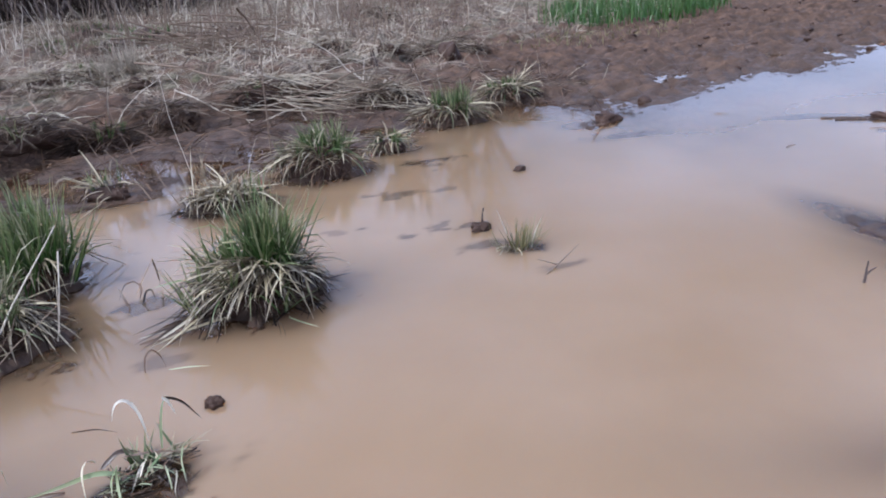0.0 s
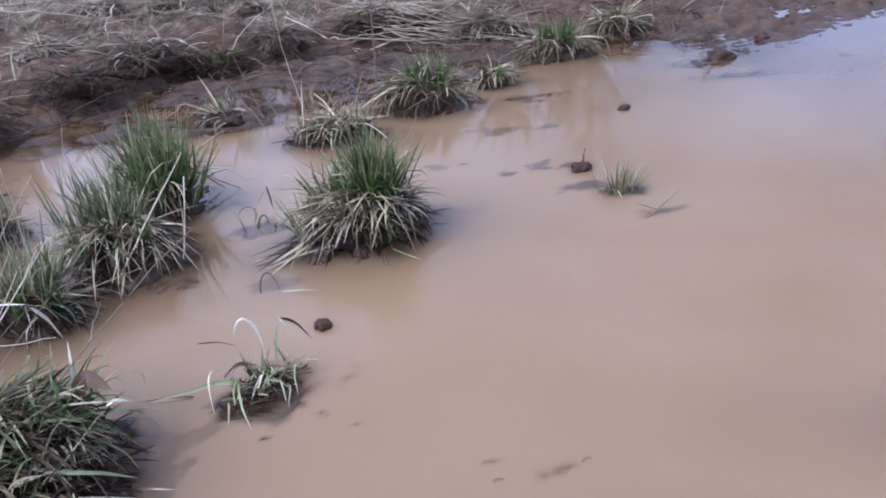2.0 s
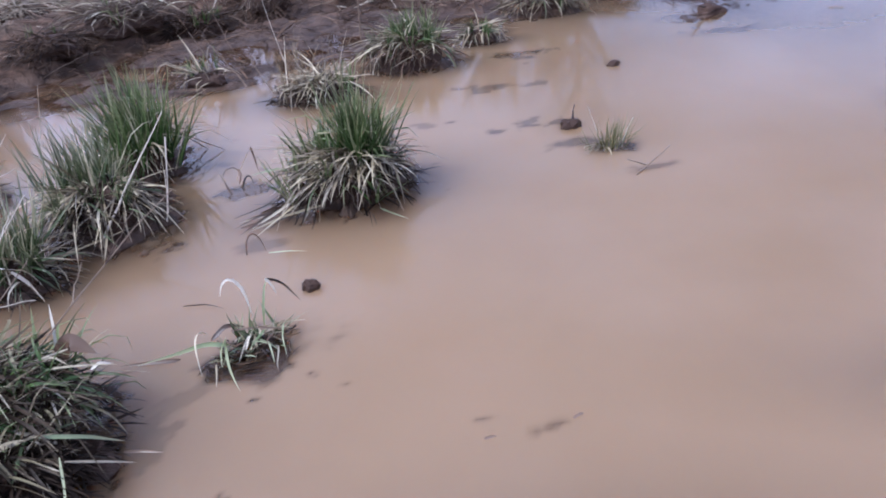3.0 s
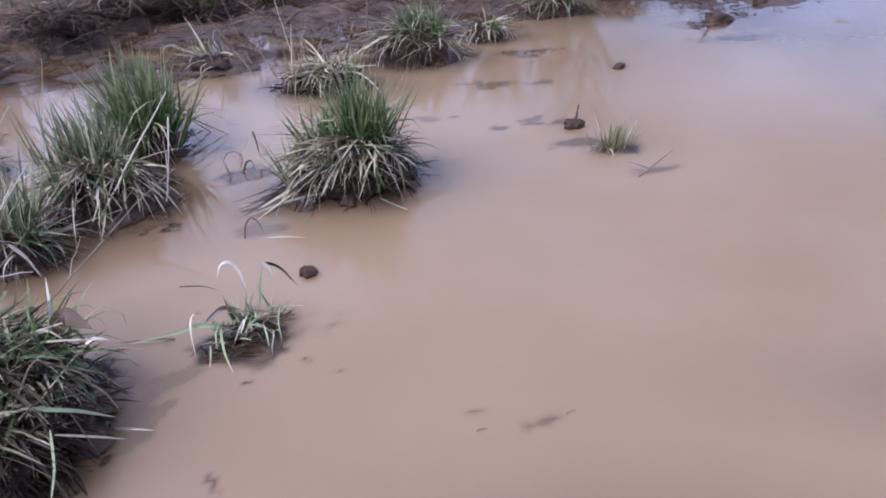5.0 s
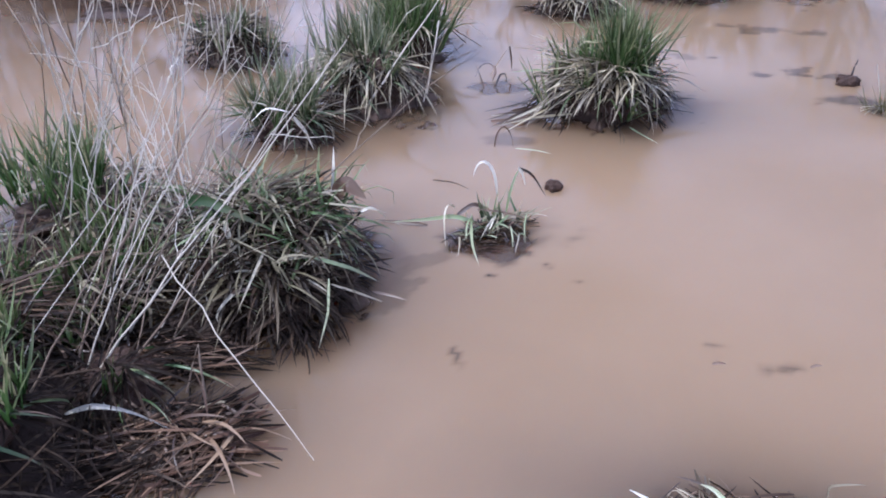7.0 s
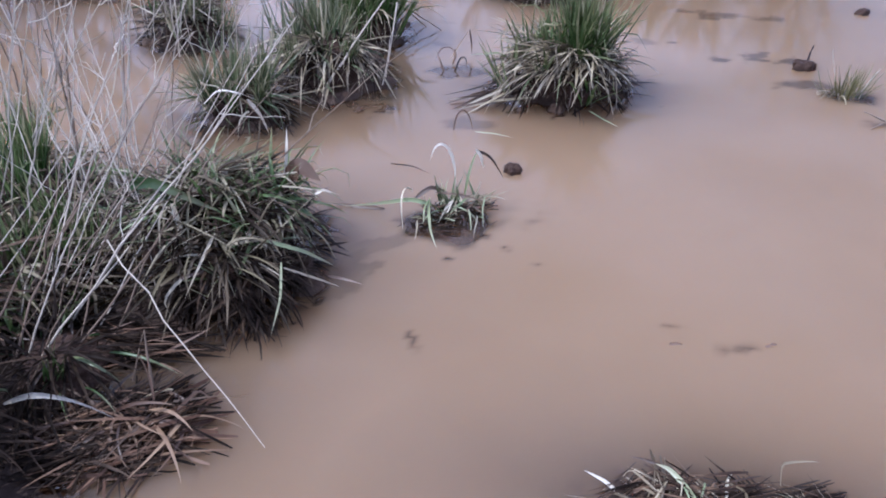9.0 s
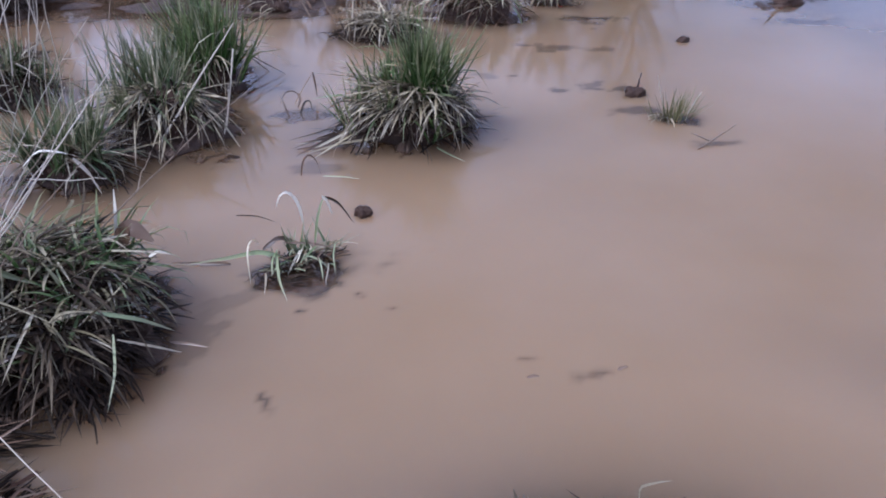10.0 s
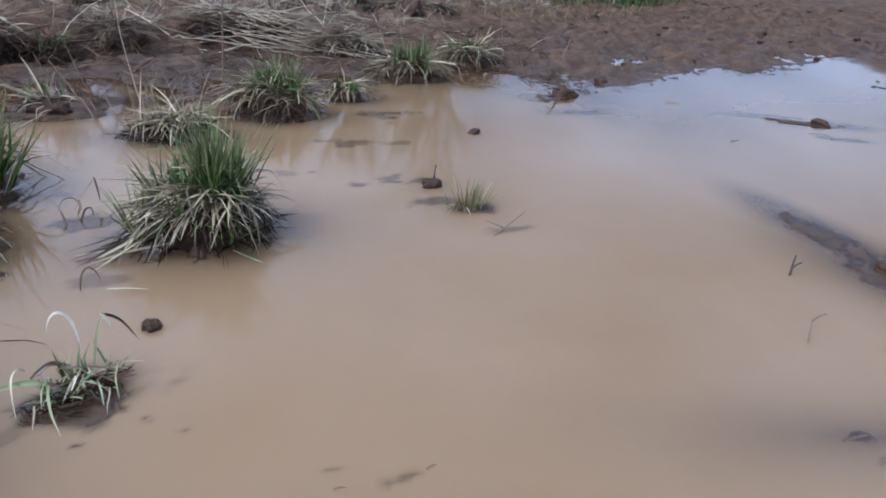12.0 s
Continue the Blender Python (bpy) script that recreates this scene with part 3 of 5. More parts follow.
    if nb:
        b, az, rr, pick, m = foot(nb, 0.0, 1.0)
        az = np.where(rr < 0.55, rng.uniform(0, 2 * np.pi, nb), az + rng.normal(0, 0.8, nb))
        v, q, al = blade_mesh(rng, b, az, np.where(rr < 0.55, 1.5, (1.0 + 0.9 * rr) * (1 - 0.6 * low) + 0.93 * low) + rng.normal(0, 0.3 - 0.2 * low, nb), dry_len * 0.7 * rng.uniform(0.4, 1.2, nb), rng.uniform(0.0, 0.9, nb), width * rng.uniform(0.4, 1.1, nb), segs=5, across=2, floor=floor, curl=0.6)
        part("dead_thatch", np_mesh("dead_thatch", v, q, al), mb, ob, "dark brown dead thatch with the shade of the foot in its colour", "stuff")
    for i in range(n_leaf):
        b, az, rr, pick, m = foot(1, 0.1, 0.75)
        u = rng.random()
        pool = (LYING_LEAVES if low else GREEN_LEAVES) if u < green_share else (BROWN_LEAVES if u < green_share + brown_share else (LYING_LEAVES if low else DRY_LEAVES))
        lf = part("leaf", pool[int(rng.integers(8))], None, ob)
        k = dry_len / 0.27 * rng.uniform(0.6, 1.05) * (1.05 - 0.3 * rr[0])
        tip = (46 * rr[0] + 4 - 8 * flat) * (1 - low) + 26 * low + rng.normal(0, 13)
        az = az + rng.normal(0, 0.12) + (rng.normal(0, 1.2) if rng.random() < tangle else 0.0)
        lf.matrix_basis = pose(*b[0], 0, 0, math.degrees(az[0]) + rng.normal(0, 14)) @ pose(0, 0, 0, rng.normal(0, 14), tip, 0) @ Matrix.Diagonal((k, k * rng.uniform(0.7, 1.15), k, 1))
    return ob


tussock("tall green grass tussock with a pale drooping skirt, standing in water", -0.12, 2.70, 0.25, 0.17, 12, 1, 0.15, [(0.06, 0.03, 0.085, 0.44, 210, 0.04, 0), (-0.21, -0.02, 0.04, 0.33, 16, -0.15, 0), (-0.07, 0.04, 0.08, 0.33, 50, -0.15, 0), (0.0, -0.06, 0.13, 0.25, 30, 0.0, -0.5)], 260, 130, 0.22, width=0.0085, green_share=0.25, brown_share=0.2, brown=420, tangle=0.12, mats=(m_green, m_straw, m_peat_shaded))
tussock("green grass tussock with dark wet foot, standing in water", 0.20, 4.33, 0.26, 0.16, 0, 2, 0.16, [(0.05, 0.02, 0.12, 0.33, 150, 0, 0), (-0.12, 0, 0.09, 0.25, 50, 0, 0)], 200, 90, 0.24)
tussock("messy clump of bleached and brown dead grass in water", -0.30, 3.96, 0.22, 0.13, -8, 3, 0.08, [(0.14, 0, 0.08, 0.22, 14, 0.2, 0)], 130, 60, 0.2, green_share=0.04, brown_share=0.4, brown=420, tangle=0.8, mats=(m_green, m_straw, m_peat_shaded))
straws("upright pale broken straws in a messy clump", 3, 48, -0.32, 3.93, 0.11, 0.06, 0.34)
tussock("small striped green and straw grass tuft in water", 0.65, 4.70, 0.15, 0.09, 0, 4, 0.07, [(0, 0, 0.07, 0.15, 40, 0, 0)], 60, 36, 0.18, green_share=0.4)
tussock("green grass tussock with straw skirt at the muddy shore", 1.15, 5.26, 0.28, 0.14, 4, 5, 0.11, [(0.04, 0, 0.13, 0.28, 120, 0, 0)], 180, 60, 0.24)
tussock("pale grass tussock on the muddy shore", 1.70, 5.70, 0.25, 0.14, 4, 6, 0.10, [(0, 0, 0.12, 0.18, 60, 0, 0)], 180, 60, 0.22, green_share=0.35)
tussock("upright green grass clump with dark wet foot in water", -1.00, 3.20, 0.17, 0.20, 0, 7, 0.10, [(0.0, 0.0, 0.11, 0.46, 190, 0, 0), (0.08, -0.06, 0.07, 0.34, 50, 0.15, 0), (-0.06, -0.12, 0.12, 0.38, 60, -0.1, -0.2)], 50, 40, 0.26, width=0.009, green_share=0.55)
tussock("grey-green grass tussock with dark muddy foot in water", -1.03, 2.66, 0.20, 0.20, 8, 8, 0.14, [(-0.06, 0.05, 0.12, 0.36, 80, -0.05, 0.0), (-0.04, 0.2, 0.12, 0.40, 60, 0, 0), (0.06, 0.0, 0.11, 0.30, 50, 0.15, -0.2), (-0.1, -0.08, 0.12, 0.27, 30, -0.1, -0.4)], 190, 60, 0.21, width=0.0075, green_share=0.2, brown_share=0.35, brown=520, tangle=0.3, mats=(m_sage, m_straw, m_peat_shaded))
tussock("small green grass tuft with pale curled leaves in water", -1.23, 2.29, 0.16, 0.14, 0, 9, 0.07, [(0, 0, 0.11, 0.34, 130, 0, 0), (0, 0, 0.12, 0.24, 40, -0.3, -0.3)], 40, 60, 0.26, green_share=0.5, mats=(m_sage, m_straw, m_peat_shaded))
tussock("large tangled tussock of flattened green and brown grass", -0.94, 1.45, 0.255, 0.24, 20, 10, 0.19, [(-0.06, 0.06, 0.14, 0.27, 110, -1.0, 0.1), (0.07, 0.05, 0.12, 0.25, 90, 0.9, -0.1), (0.02, 0.0, 0.15, 0.26, 120, -0.7, -0.6), (0.05, 0.06, 0.14, 0.26, 80, 0.8, -0.7), (0.05, 0.1, 0.13, 0.32, 18, 0.3, 0.3)], 300, 70, 0.17, green_share=0.3, brown_share=0.28, brown=760, flat=0.35, lie=0.7, tangle=0.95, mess=0.8, mats=(m_green, m_tangle, m_peat_shaded))
tussock("loose green grass clump among tall dry stalks", -1.58, 1.58, 0.30, 0.22, 0, 11, 0.08, [(-0.1, 0.0, 0.16, 0.33, 170, 0, 0), (0.15, -0.08, 0.12, 0.24, 70, 0.1, 0)], 60, 30, 0.26, green_share=0.4, tangle=0.4, mats=(m_green, m_straw, m_brown))
tussock("dark green grass clump on wet black soil", -1.5, 1.02, 0.24, 0.2, 0, 12, 0.07, [(0, 0, 0.18, 0.28, 190, 0, 0)], 90, 40, 0.24, green_share=0.6, brown_share=0.35, mats=(m_green, m_brown, m_brown))
# old blades near black, part of it shade among the stalks put into colour
DARKM = (m_green, m_peat_shaded, m_peat_shaded)
tussock("dark brown dead grass hanging at the foot of the large tussock", -0.86, 1.31, 0.16, 0.11, -25, 101, 0.10, [(0.0, 0.05, 0.12, 0.17, 24, 0.3, -0.6)], 70, 20, 0.17, green_share=0.15, brown_share=0.45, brown=760, tangle=0.5, mats=(m_sage, m_tangle, m_peat_shaded))


def leaf_mat(label, x, y, rx, ry, turn, seed, layers, leaves, lift=0.03):
    """A sodden mat of trodden leaves: layers of thin ones (material, count, length, way, spread, width), then single leaves (shapes, count, way, spread)."""
    r = np.random.default_rng(seed)
    z0 = max(float(land(x, y)), 0.0)
    ob = tagged(new("leaf_mat"), label, "dead grass")
    ob.matrix_basis = pose(x, y, z0)
    c, s = math.cos(radians(turn)), math.sin(radians(turn))

    def spot(n):
        d, a = np.sqrt(r.random(n)), r.uniform(0, 2 * np.pi, n)
        u, w = d * np.cos(a) * rx, d * np.sin(a) * ry
        return np.stack([u * c - w * s, u * s + w * c, lift * (1 - d * d) * r.random(n)], -1)

    def floor(u, w):
        return np.maximum(land(u + x, w + y), -0.004) - z0

    for material, n, ln, way, sway, width in layers:
        m = max(4, n // 6)
        lock = radians(way) + r.normal(0, sway, m) + np.pi * (r.random(m) < 0.5)
        at = spot(m)
        pick = r.integers(0, m, n)
        b = at[pick] + r.normal(0, 0.018, (n, 3)) * np.array([1, 1, 0.15])
        az = lock[pick] + r.normal(0, 0.16, n)
        b[:, :2] -= 0.5 * ln * np.stack([np.cos(az), np.sin(az)], -1)
        v, q, al = blade_mesh(r, b, az, r.normal(1.45, 0.10, n), ln * r.uniform(0.5, 1.2, n), r.uniform(0.0, 0.3, n), width * r.uniform(0.5, 1.3, n), segs=5, across=2, floor=floor, curl=0.2)
        part("thatch", np_mesh("thatch", v, q, al), material, ob, "matted dead leaves", "stuff")
    for pool, n, way, sway, size in leaves:
        for b in spot(n):
            k = size * r.uniform(0.7, 1.15)
            lf = part("leaf", pool[int(r.integers(8))], None, ob)
            lf.matrix_basis = pose(b[0], b[1], b[2] + 0.012, 0, 0, way + r.normal(0, sway) + (180 if r.random() < 0.35 else 0)) @ pose(0, 0, 0, r.normal(0, 14), r.normal(32, 10), 0) @ Matrix.Diagonal((k, k, k, 1))
    return ob


leaf_mat("half-drowned mat of trodden brown dead grass", -0.90, 0.85, 0.15, 0.10, 40, 13, [(m_peat_shaded, 260, 0.16, 35, 0.6, 0.006), (m_brown, 130, 0.17, 35, 0.5, 0.006), (m_rust, 110, 0.17, 30, 0.5, 0.007), (m_rust, 24, 0.12, -60, 0.4, 0.008)], [(RUST_LEAVES, 34, 30, 45, 0.62), (BROWN_LEAVES, 10, 35, 40, 0.6), (LYING_LEAVES, 3, 30, 45, 0.5)])
leaf_mat("reddish layered straw at the edge of the black soil", -0.99, 1.09, 0.12, 0.05, 10, 131, [(m_peat_shaded, 160, 0.2, 12, 0.2, 0.005), (m_rust, 70, 0.18, 12, 0.12, 0.005)], [(RUST_LEAVES, 5, 15, 20, 0.6)])
leaf_mat("low clump of bent straw leaves at the near shore", 0.25, 0.835, 0.22, 0.09, 5, 14, [(m_peat_shaded, 320, 0.11, 5, 0.5, 0.005), (m_brown, 150, 0.13, 5, 0.6, 0.005), (m_straw, 90, 0.11, -55, 0.6, 0.005)], [(RUST_LEAVES, 8, 0, 50, 0.42), (LYING_LEAVES, 26, -60, 60, 0.42), (PALE_GREEN_LEAVES, 7, -80, 40, 0.35)], 0.02)
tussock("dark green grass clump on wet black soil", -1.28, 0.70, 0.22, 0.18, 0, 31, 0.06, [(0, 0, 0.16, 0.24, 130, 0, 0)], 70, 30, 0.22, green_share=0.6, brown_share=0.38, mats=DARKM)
tussock("mixed green and straw grass clump at the foot of dry stalks", -1.36, 1.26, 0.22, 0.18, 0, 35, 0.07, [(0, 0, 0.17, 0.24, 110, 0, 0), (0.1, -0.1, 0.1, 0.18, 40, 0.2, -0.4)], 150, 30, 0.2, green_share=0.3, brown_share=0.35, brown=300, tangle=0.6, mats=(m_green, m_tangle, m_peat_shaded))
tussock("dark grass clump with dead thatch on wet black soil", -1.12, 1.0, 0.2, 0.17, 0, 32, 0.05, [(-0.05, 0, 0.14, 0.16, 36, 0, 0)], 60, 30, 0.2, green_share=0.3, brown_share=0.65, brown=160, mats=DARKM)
tussock("green grass clump among dry stalks on black soil", -1.85, 1.15, 0.26, 0.22, 0, 33, 0.07, [(0, 0, 0.2, 0.3, 150, 0, 0)], 110, 40, 0.24, green_share=0.5)
leaf_mat("small half-drowned mat of dark dead leaves with green ones", -0.38, 1.75, 0.12, 0.06, 32, 15, [(m_peat_shaded, 110, 0.06, 30, 0.9, 0.004), (m_brown, 16, 0.06, 30, 0.9, 0.004)], [(BROWN_LEAVES, 8, 20, 60, 0.3), (PALE_GREEN_LEAVES, 12, -80, 60, 0.42), (LYING_LEAVES, 7, -50, 60, 0.35)], 0.05)
tussock("few green blades rising from a drowned leaf mat", -0.37, 1.81, 0.06, 0.04, 20, 151, 0.006, [(0.0, 0.0, 0.05, 0.13, 20, 0.1, 0), (-0.05, -0.03, 0.05, 0.10, 12, -0.5, -0.3)], 12, 5, 0.11, width=0.0075, green_share=0.5, brown_share=0.2, brown=30, mess=0.15, mats=(m_sage, m_straw, m_peat_shaded))
tussock("brown dead grass mound with stalks in water", -1.78, 3.02, 0.20, 0.16, 0, 16, 0.10, [(0.05, 0, 0.13, 0.26, 36, 0, 0)], 150, 40, 0.18, green_share=0.1, brown_share=0.5, brown=360, tangle=0.7, mats=(m_sage, m_tangle, m_peat_shaded))
tussock("brown dead grass mound behind a pool", -2.0, 3.4, 0.26, 0.2, 0, 34, 0.12, [(0, 0, 0.15, 0.24, 30, 0, 0)], 120, 30, 0.2, green_share=0.15, brown_share=0.5, brown=500, mats=(m_green, m_thatch, m_peat_shaded))
tussock("sparse green sprig with a dry stalk standing in water", 0.91, 2.87, 0.08, 0.05, 0, 17, 0.008, [(-0.01, 0, 0.06, 0.16, 44, -0.1, 0), (0.04, 0, 0.05, 0.15, 20, 0.35, 0)], 30, 6, 0.10, width=0.004, green_share=0.5, brown=40, mats=(m_olive, m_straw, m_peat_shaded))
tussock("small dark sprouting weed tuft on wet mud", -0.95, 4.36, 0.16, 0.09, 0, 18, 0.06, [(0, 0, 0.1, 0.2, 14, 0, 0)], 24, 16, 0.2, green_share=0.3, brown=60)

BANK = "grass tussocks on the bank"
HAYM = (m_green, m_hay, m_brown)
HAYD = (m_green, m_thatch, m_brown)
WET = (m_green, m_brown, m_peat_shaded)
tussock("grey flattened grass tussock with some green on the bank", -2.75, 4.25, 0.5, 0.3, 0, 21, 0.16, [(0, 0.05, 0.25, 0.3, 90, 0, 0)], 220, 40, 0.28, brown_share=0.5, brown=700, mats=(m_green, m_thatch, m_peat_shaded), flat=0.8, width=0.006, tangle=0.7, group=BANK)
tussock("large grey grass tussock overhanging the pool", -3.5, 4.2, 0.5, 0.3, 0, 22, 0.16, [(0, 0, 0.25, 0.3, 60, 0, 0)], 320, 50, 0.28, mats=HAYD, flat=0.8, width=0.006, tangle=0.7, group=BANK)
tussock("grey flattened grass tussock overhanging wet mud", -1.7, 5.6, 0.42, 0.22, 20, 23, 0.14, [(0, 0, 0.2, 0.22, 20, 0, 0)], 320, 50, 0.28, mats=HAYD, flat=0.8, width=0.006, tangle=0.7, group=BANK)
tussock("dry grass clump hanging over the far bank", 0.8, 6.0, 0.34, 0.16, 0, 24, 0.13, [], 260, 50, 0.26, green_share=0.05, mats=HAYM, flat=0.8, width=0.006, tangle=0.7, group=BANK)
r = np.random.default_rng(400)
for i in range(34):
    if i < 12:
        x = -6 + 0.58 * i + r.normal(0, 0.12)
        y = float(np.interp(x, FAR_X, FAR_Y)) + r.uniform(0.12, 0.4)
    else:
        x, y = r.uniform(-6, 2.2), 6.2 + 6 * r.random() ** 1.3
    k = r.uniform(0.7, 1.25)
    green = [(0, 0, 0.16, 0.2 * k, int(r.integers(10, 50)), 0, 0)] if r.random() < 0.3 else []
    tussock("flattened grey-brown grass tussock on the bank" + (" with some green" if green else ""), x, y, 0.3 * k, 0.2 * k, r.uniform(-30, 30), 410 + i, 0.11 * k, green, int(190 * k), 5, 0.26 * k, width=0.0055, green_share=0.05, brown_share=0.6, mats=(HAYD if i % 3 == 0 else WET) if i < 12 else HAYM, flat=0.85, tangle=0.85, group=BANK)

tussock("tuft of upright pale straw standing in the hay", -1.45, 8.1, 0.3, 0.2, 0, 25, 0.1, [(0, 0, 0.2, 0.42, 160, -0.1, 0)], 160, 20, 0.3, green_share=0.0, mats=(m_hay, m_hay, m_brown), group=BANK)
r = np.random.default_rng(450)
for i in range(9):
    k = r.uniform(0.8, 1.4)
    tussock("low mossy green grass clump in the hay", r.normal(-2.5, 0.55), r.uniform(8.8, 12.5), 0.4 * k, 0.3 * k, 0, 460 + i, 0.12 * k, [(0, 0, 0.3 * k, 0.17 * k, int(110 * k), 0, 0)], 70, 8, 0.24, green_share=0.2, mats=HAYM, group=BANK)

# ---- hay on the bank ----
rng = np.random.default_rng(101)


def scatter(n, x0, x1, y0, y1, share, seed):
    r = np.random.default_rng(seed)
    x, y = r.uniform(x0, x1, n), y0 + (y1 - y0) * r.random(n) ** (1.6 if y0 > 0 else 0.7)
    keep = r.random(n) < share(x, y)
    return x[keep], y[keep]


hx, hy = scatter(115000, -12, 6, 3.7, 19, hay_cover, 5)
n = len(hx)
big = 1 + 0.06 * np.maximum(hy - 6, 0)
base = np.stack([hx, hy, land(hx, hy) + rng.uniform(0.0, 0.05, n)], -1)
flow = 0.2 + 1.3 * wave(hx, hy, 41, 0.9) + rng.normal(0, 0.8, n) + np.pi * (rng.random(n) < 0.4)
v, q, al = blade_mesh(rng, base, flow, rng.uniform(0.9, 1.55, n) - 0.8 * (rng.random(n) < 0.2), rng.uniform(0.07, 0.30, n) * big, rng.uniform(0.0, 0.9, n), rng.uniform(0.0035, 0.0085, n) * big, segs=4, across=2, floor=land, curl=0.4)
tagged(part("hay_litter", np_mesh("hay_litter", v, q, al), m_hay), "grey-brown flattened hay matted over the bank", "hay", kind="stuff")

sx, sy = scatter(30000, -4.6, 2.4, 3.6, 7.0, lambda x, y: smooth(land(x, y), -0.012, 0.02) * smooth(far_side(x, y), -1.7, -1.0) * (1 - 0.8 * hay_share(x, y)) * smooth(wave(x, y, 44, 0.6), -0.4, 0.5), 15)
n = len(sx)
v, q, al = blade_mesh(rng, np.stack([sx, sy, np.maximum(land(sx, sy), 0.0)], -1), rng.uniform(0, 6.28, n), rng.uniform(1.0, 1.6, n), rng.uniform(0.05, 0.25, n), rng.uniform(0, 0.6, n), rng.uniform(0.004, 0.010, n), segs=4, across=2, floor=lambda x, y: np.maximum(land(x, y), 0.0), curl=0.6)
tagged(part("sodden_litter", np_mesh("sodden_litter", v, q, al), m_brown), "dark sodden dead grass trodden into wet mud", "litter", kind="stuff")

# litter on the near bank, coloured darker to include shade from the stalks
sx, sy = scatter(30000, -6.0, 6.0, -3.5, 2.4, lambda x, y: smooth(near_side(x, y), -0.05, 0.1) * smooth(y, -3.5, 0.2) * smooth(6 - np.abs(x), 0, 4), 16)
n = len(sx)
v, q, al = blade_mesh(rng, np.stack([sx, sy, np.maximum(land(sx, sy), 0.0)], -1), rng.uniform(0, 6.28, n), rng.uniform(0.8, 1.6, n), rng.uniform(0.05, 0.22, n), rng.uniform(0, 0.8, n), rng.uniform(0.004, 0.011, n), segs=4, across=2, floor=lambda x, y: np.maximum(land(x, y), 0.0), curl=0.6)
tagged(part("dead_grass_litter", np_mesh("dead_grass_litter", v, q, al), m_peat_shaded), "blackish-brown rotting grass on wet soil, darkened for the stalks' shade", "litter", kind="stuff")

# ---- fresh grass on the far mud ----
gxs, gys = scatter(17000, 2.0, 9.0, 7.0, 13.0, lambda x, y: smooth(1 - ((x - 4.6 - 0.35 * (y - 9.6)) / 1.45) ** 2 - ((y - 9.8) / 1.25) ** 2, 0, 0.5), 6)
n = len(gxs)
v, q, al = blade_mesh(rng, np.stack([gxs, gys, land(gxs, gys)], -1), rng.uniform(0, 6.28, n), np.abs(rng.normal(0.1, 0.2, n)), rng.uniform(0.12, 0.36, n), rng.uniform(0, 0.8, n), rng.uniform(0.008, 0.018, n), segs=4, across=2)
tagged(part("fresh_grass", np_mesh("fresh_grass", v, q, al), m_lush), "patch of bright green young grass on mud", "grass", kind="stuff")


gxs, gys = scatter(5200, 1.6, 7.0, 6.6, 11.0, lambda x, y: 0.7 * smooth(1 - ((x - 3.4 - 0.5 * (y - 8.2)) / 1.5) ** 2 - ((y - 8.3) / 0.8) ** 2, 0, 0.9), 7)
n = len(gxs)
v, q, al = blade_mesh(rng, np.stack([gxs, gys, land(gxs, gys)], -1), rng.uniform(0, 6.28, n), np.abs(rng.normal(0.5, 0.5, n)), rng.uniform(0.04, 0.13, n), rng.uniform(0, 0.8, n), rng.uniform(0.006, 0.014, n), segs=4, across=2)
tagged(part("sparse_grass", np_mesh("sparse_grass", v, q, al), m_olive), "short yellowish-green sparse grass on mud", "grass", kind="stuff")


# ---- dry stalks ----
def stalks(name, label, feet, tips, material, seed, r0=0.0022, sag=0.02, category="dry stalks", piece="stalk", side=0):
    """A bunch of stalks growing from one place; each stalk is a part."""
    r = np.random.default_rng(seed)
    foot = np.mean(feet, axis=0)
    ob = tagged(new(name), label, category)
    ob.matrix_basis = pose(*foot)
    for a, b in zip(feet, tips):
        p = bent(r, np.subtract(a, foot), np.subtract(b, foot), 9, sag)
        thick = r0 * r.uniform(0.6, 1.35)
        runs, radii = [p], [np.linspace(thick, 0.4 * thick, 9)]
        ln = np.linalg.norm(p[-1] - p[0])
        for _ in range(int(r.integers(0, side + 1)) if side else 0):
            f = p[int(r.integers(3, 8))]
            d = (p[-1] - p[0]) / ln * 0.8 + r.normal(0, 0.45, 3)
            runs.append(bent(r, f, f + d * ln * r.uniform(0.08, 0.22), 9, 0.06))
            radii.append(np.linspace(0.6 * thick, 0.3 * thick, 9))
        v, q, al = rods(runs, np.array(radii))
        part(piece, np_mesh(piece, v, q, al), material, ob)
    return ob


def fan(seed, n, x, y, sx, sy, height, lean, spread_l):
    r = np.random.default_rng(seed)
    fx, fy = r.normal(x, sx, n), r.normal(y, sy, n)
    feet = np.stack([fx, fy, land(fx, fy) - 0.01], -1)
    h = height * r.uniform(0.6, 1.1, n)
    tips = feet + np.stack([h * (lean[0] + r.normal(0, spread_l, n)), h * (lean[1] + r.normal(0, spread_l, n)), h], -1)
    return feet, tips


stalks("dry_weed_stand", "tall thin bleached weed stalks standing in a grass clump", *fan(1, 24, -1.46, 1.60, 0.2, 0.2, 0.95, (0.24, 0.1), 0.30), m_stalk, 1, 0.0020, 0.022, side=3)
stalks("dry_weed_stand", "thin dark brown weed stalks among pale ones", *fan(11, 11, -1.65, 1.75, 0.25, 0.2, 1.0, (0.05, 0.1), 0.2), m_twig, 11, 0.0026, 0.022, side=2)
stalks("leaning_weed_bundle", "bundle of pale dry stalks leaning over the tussock", *fan(2, 14, -1.22, 1.06, 0.06, 0.10, 0.6, (0.5, 0.9), 0.2), m_stalk, 2, 0.0022, 0.02, side=3)
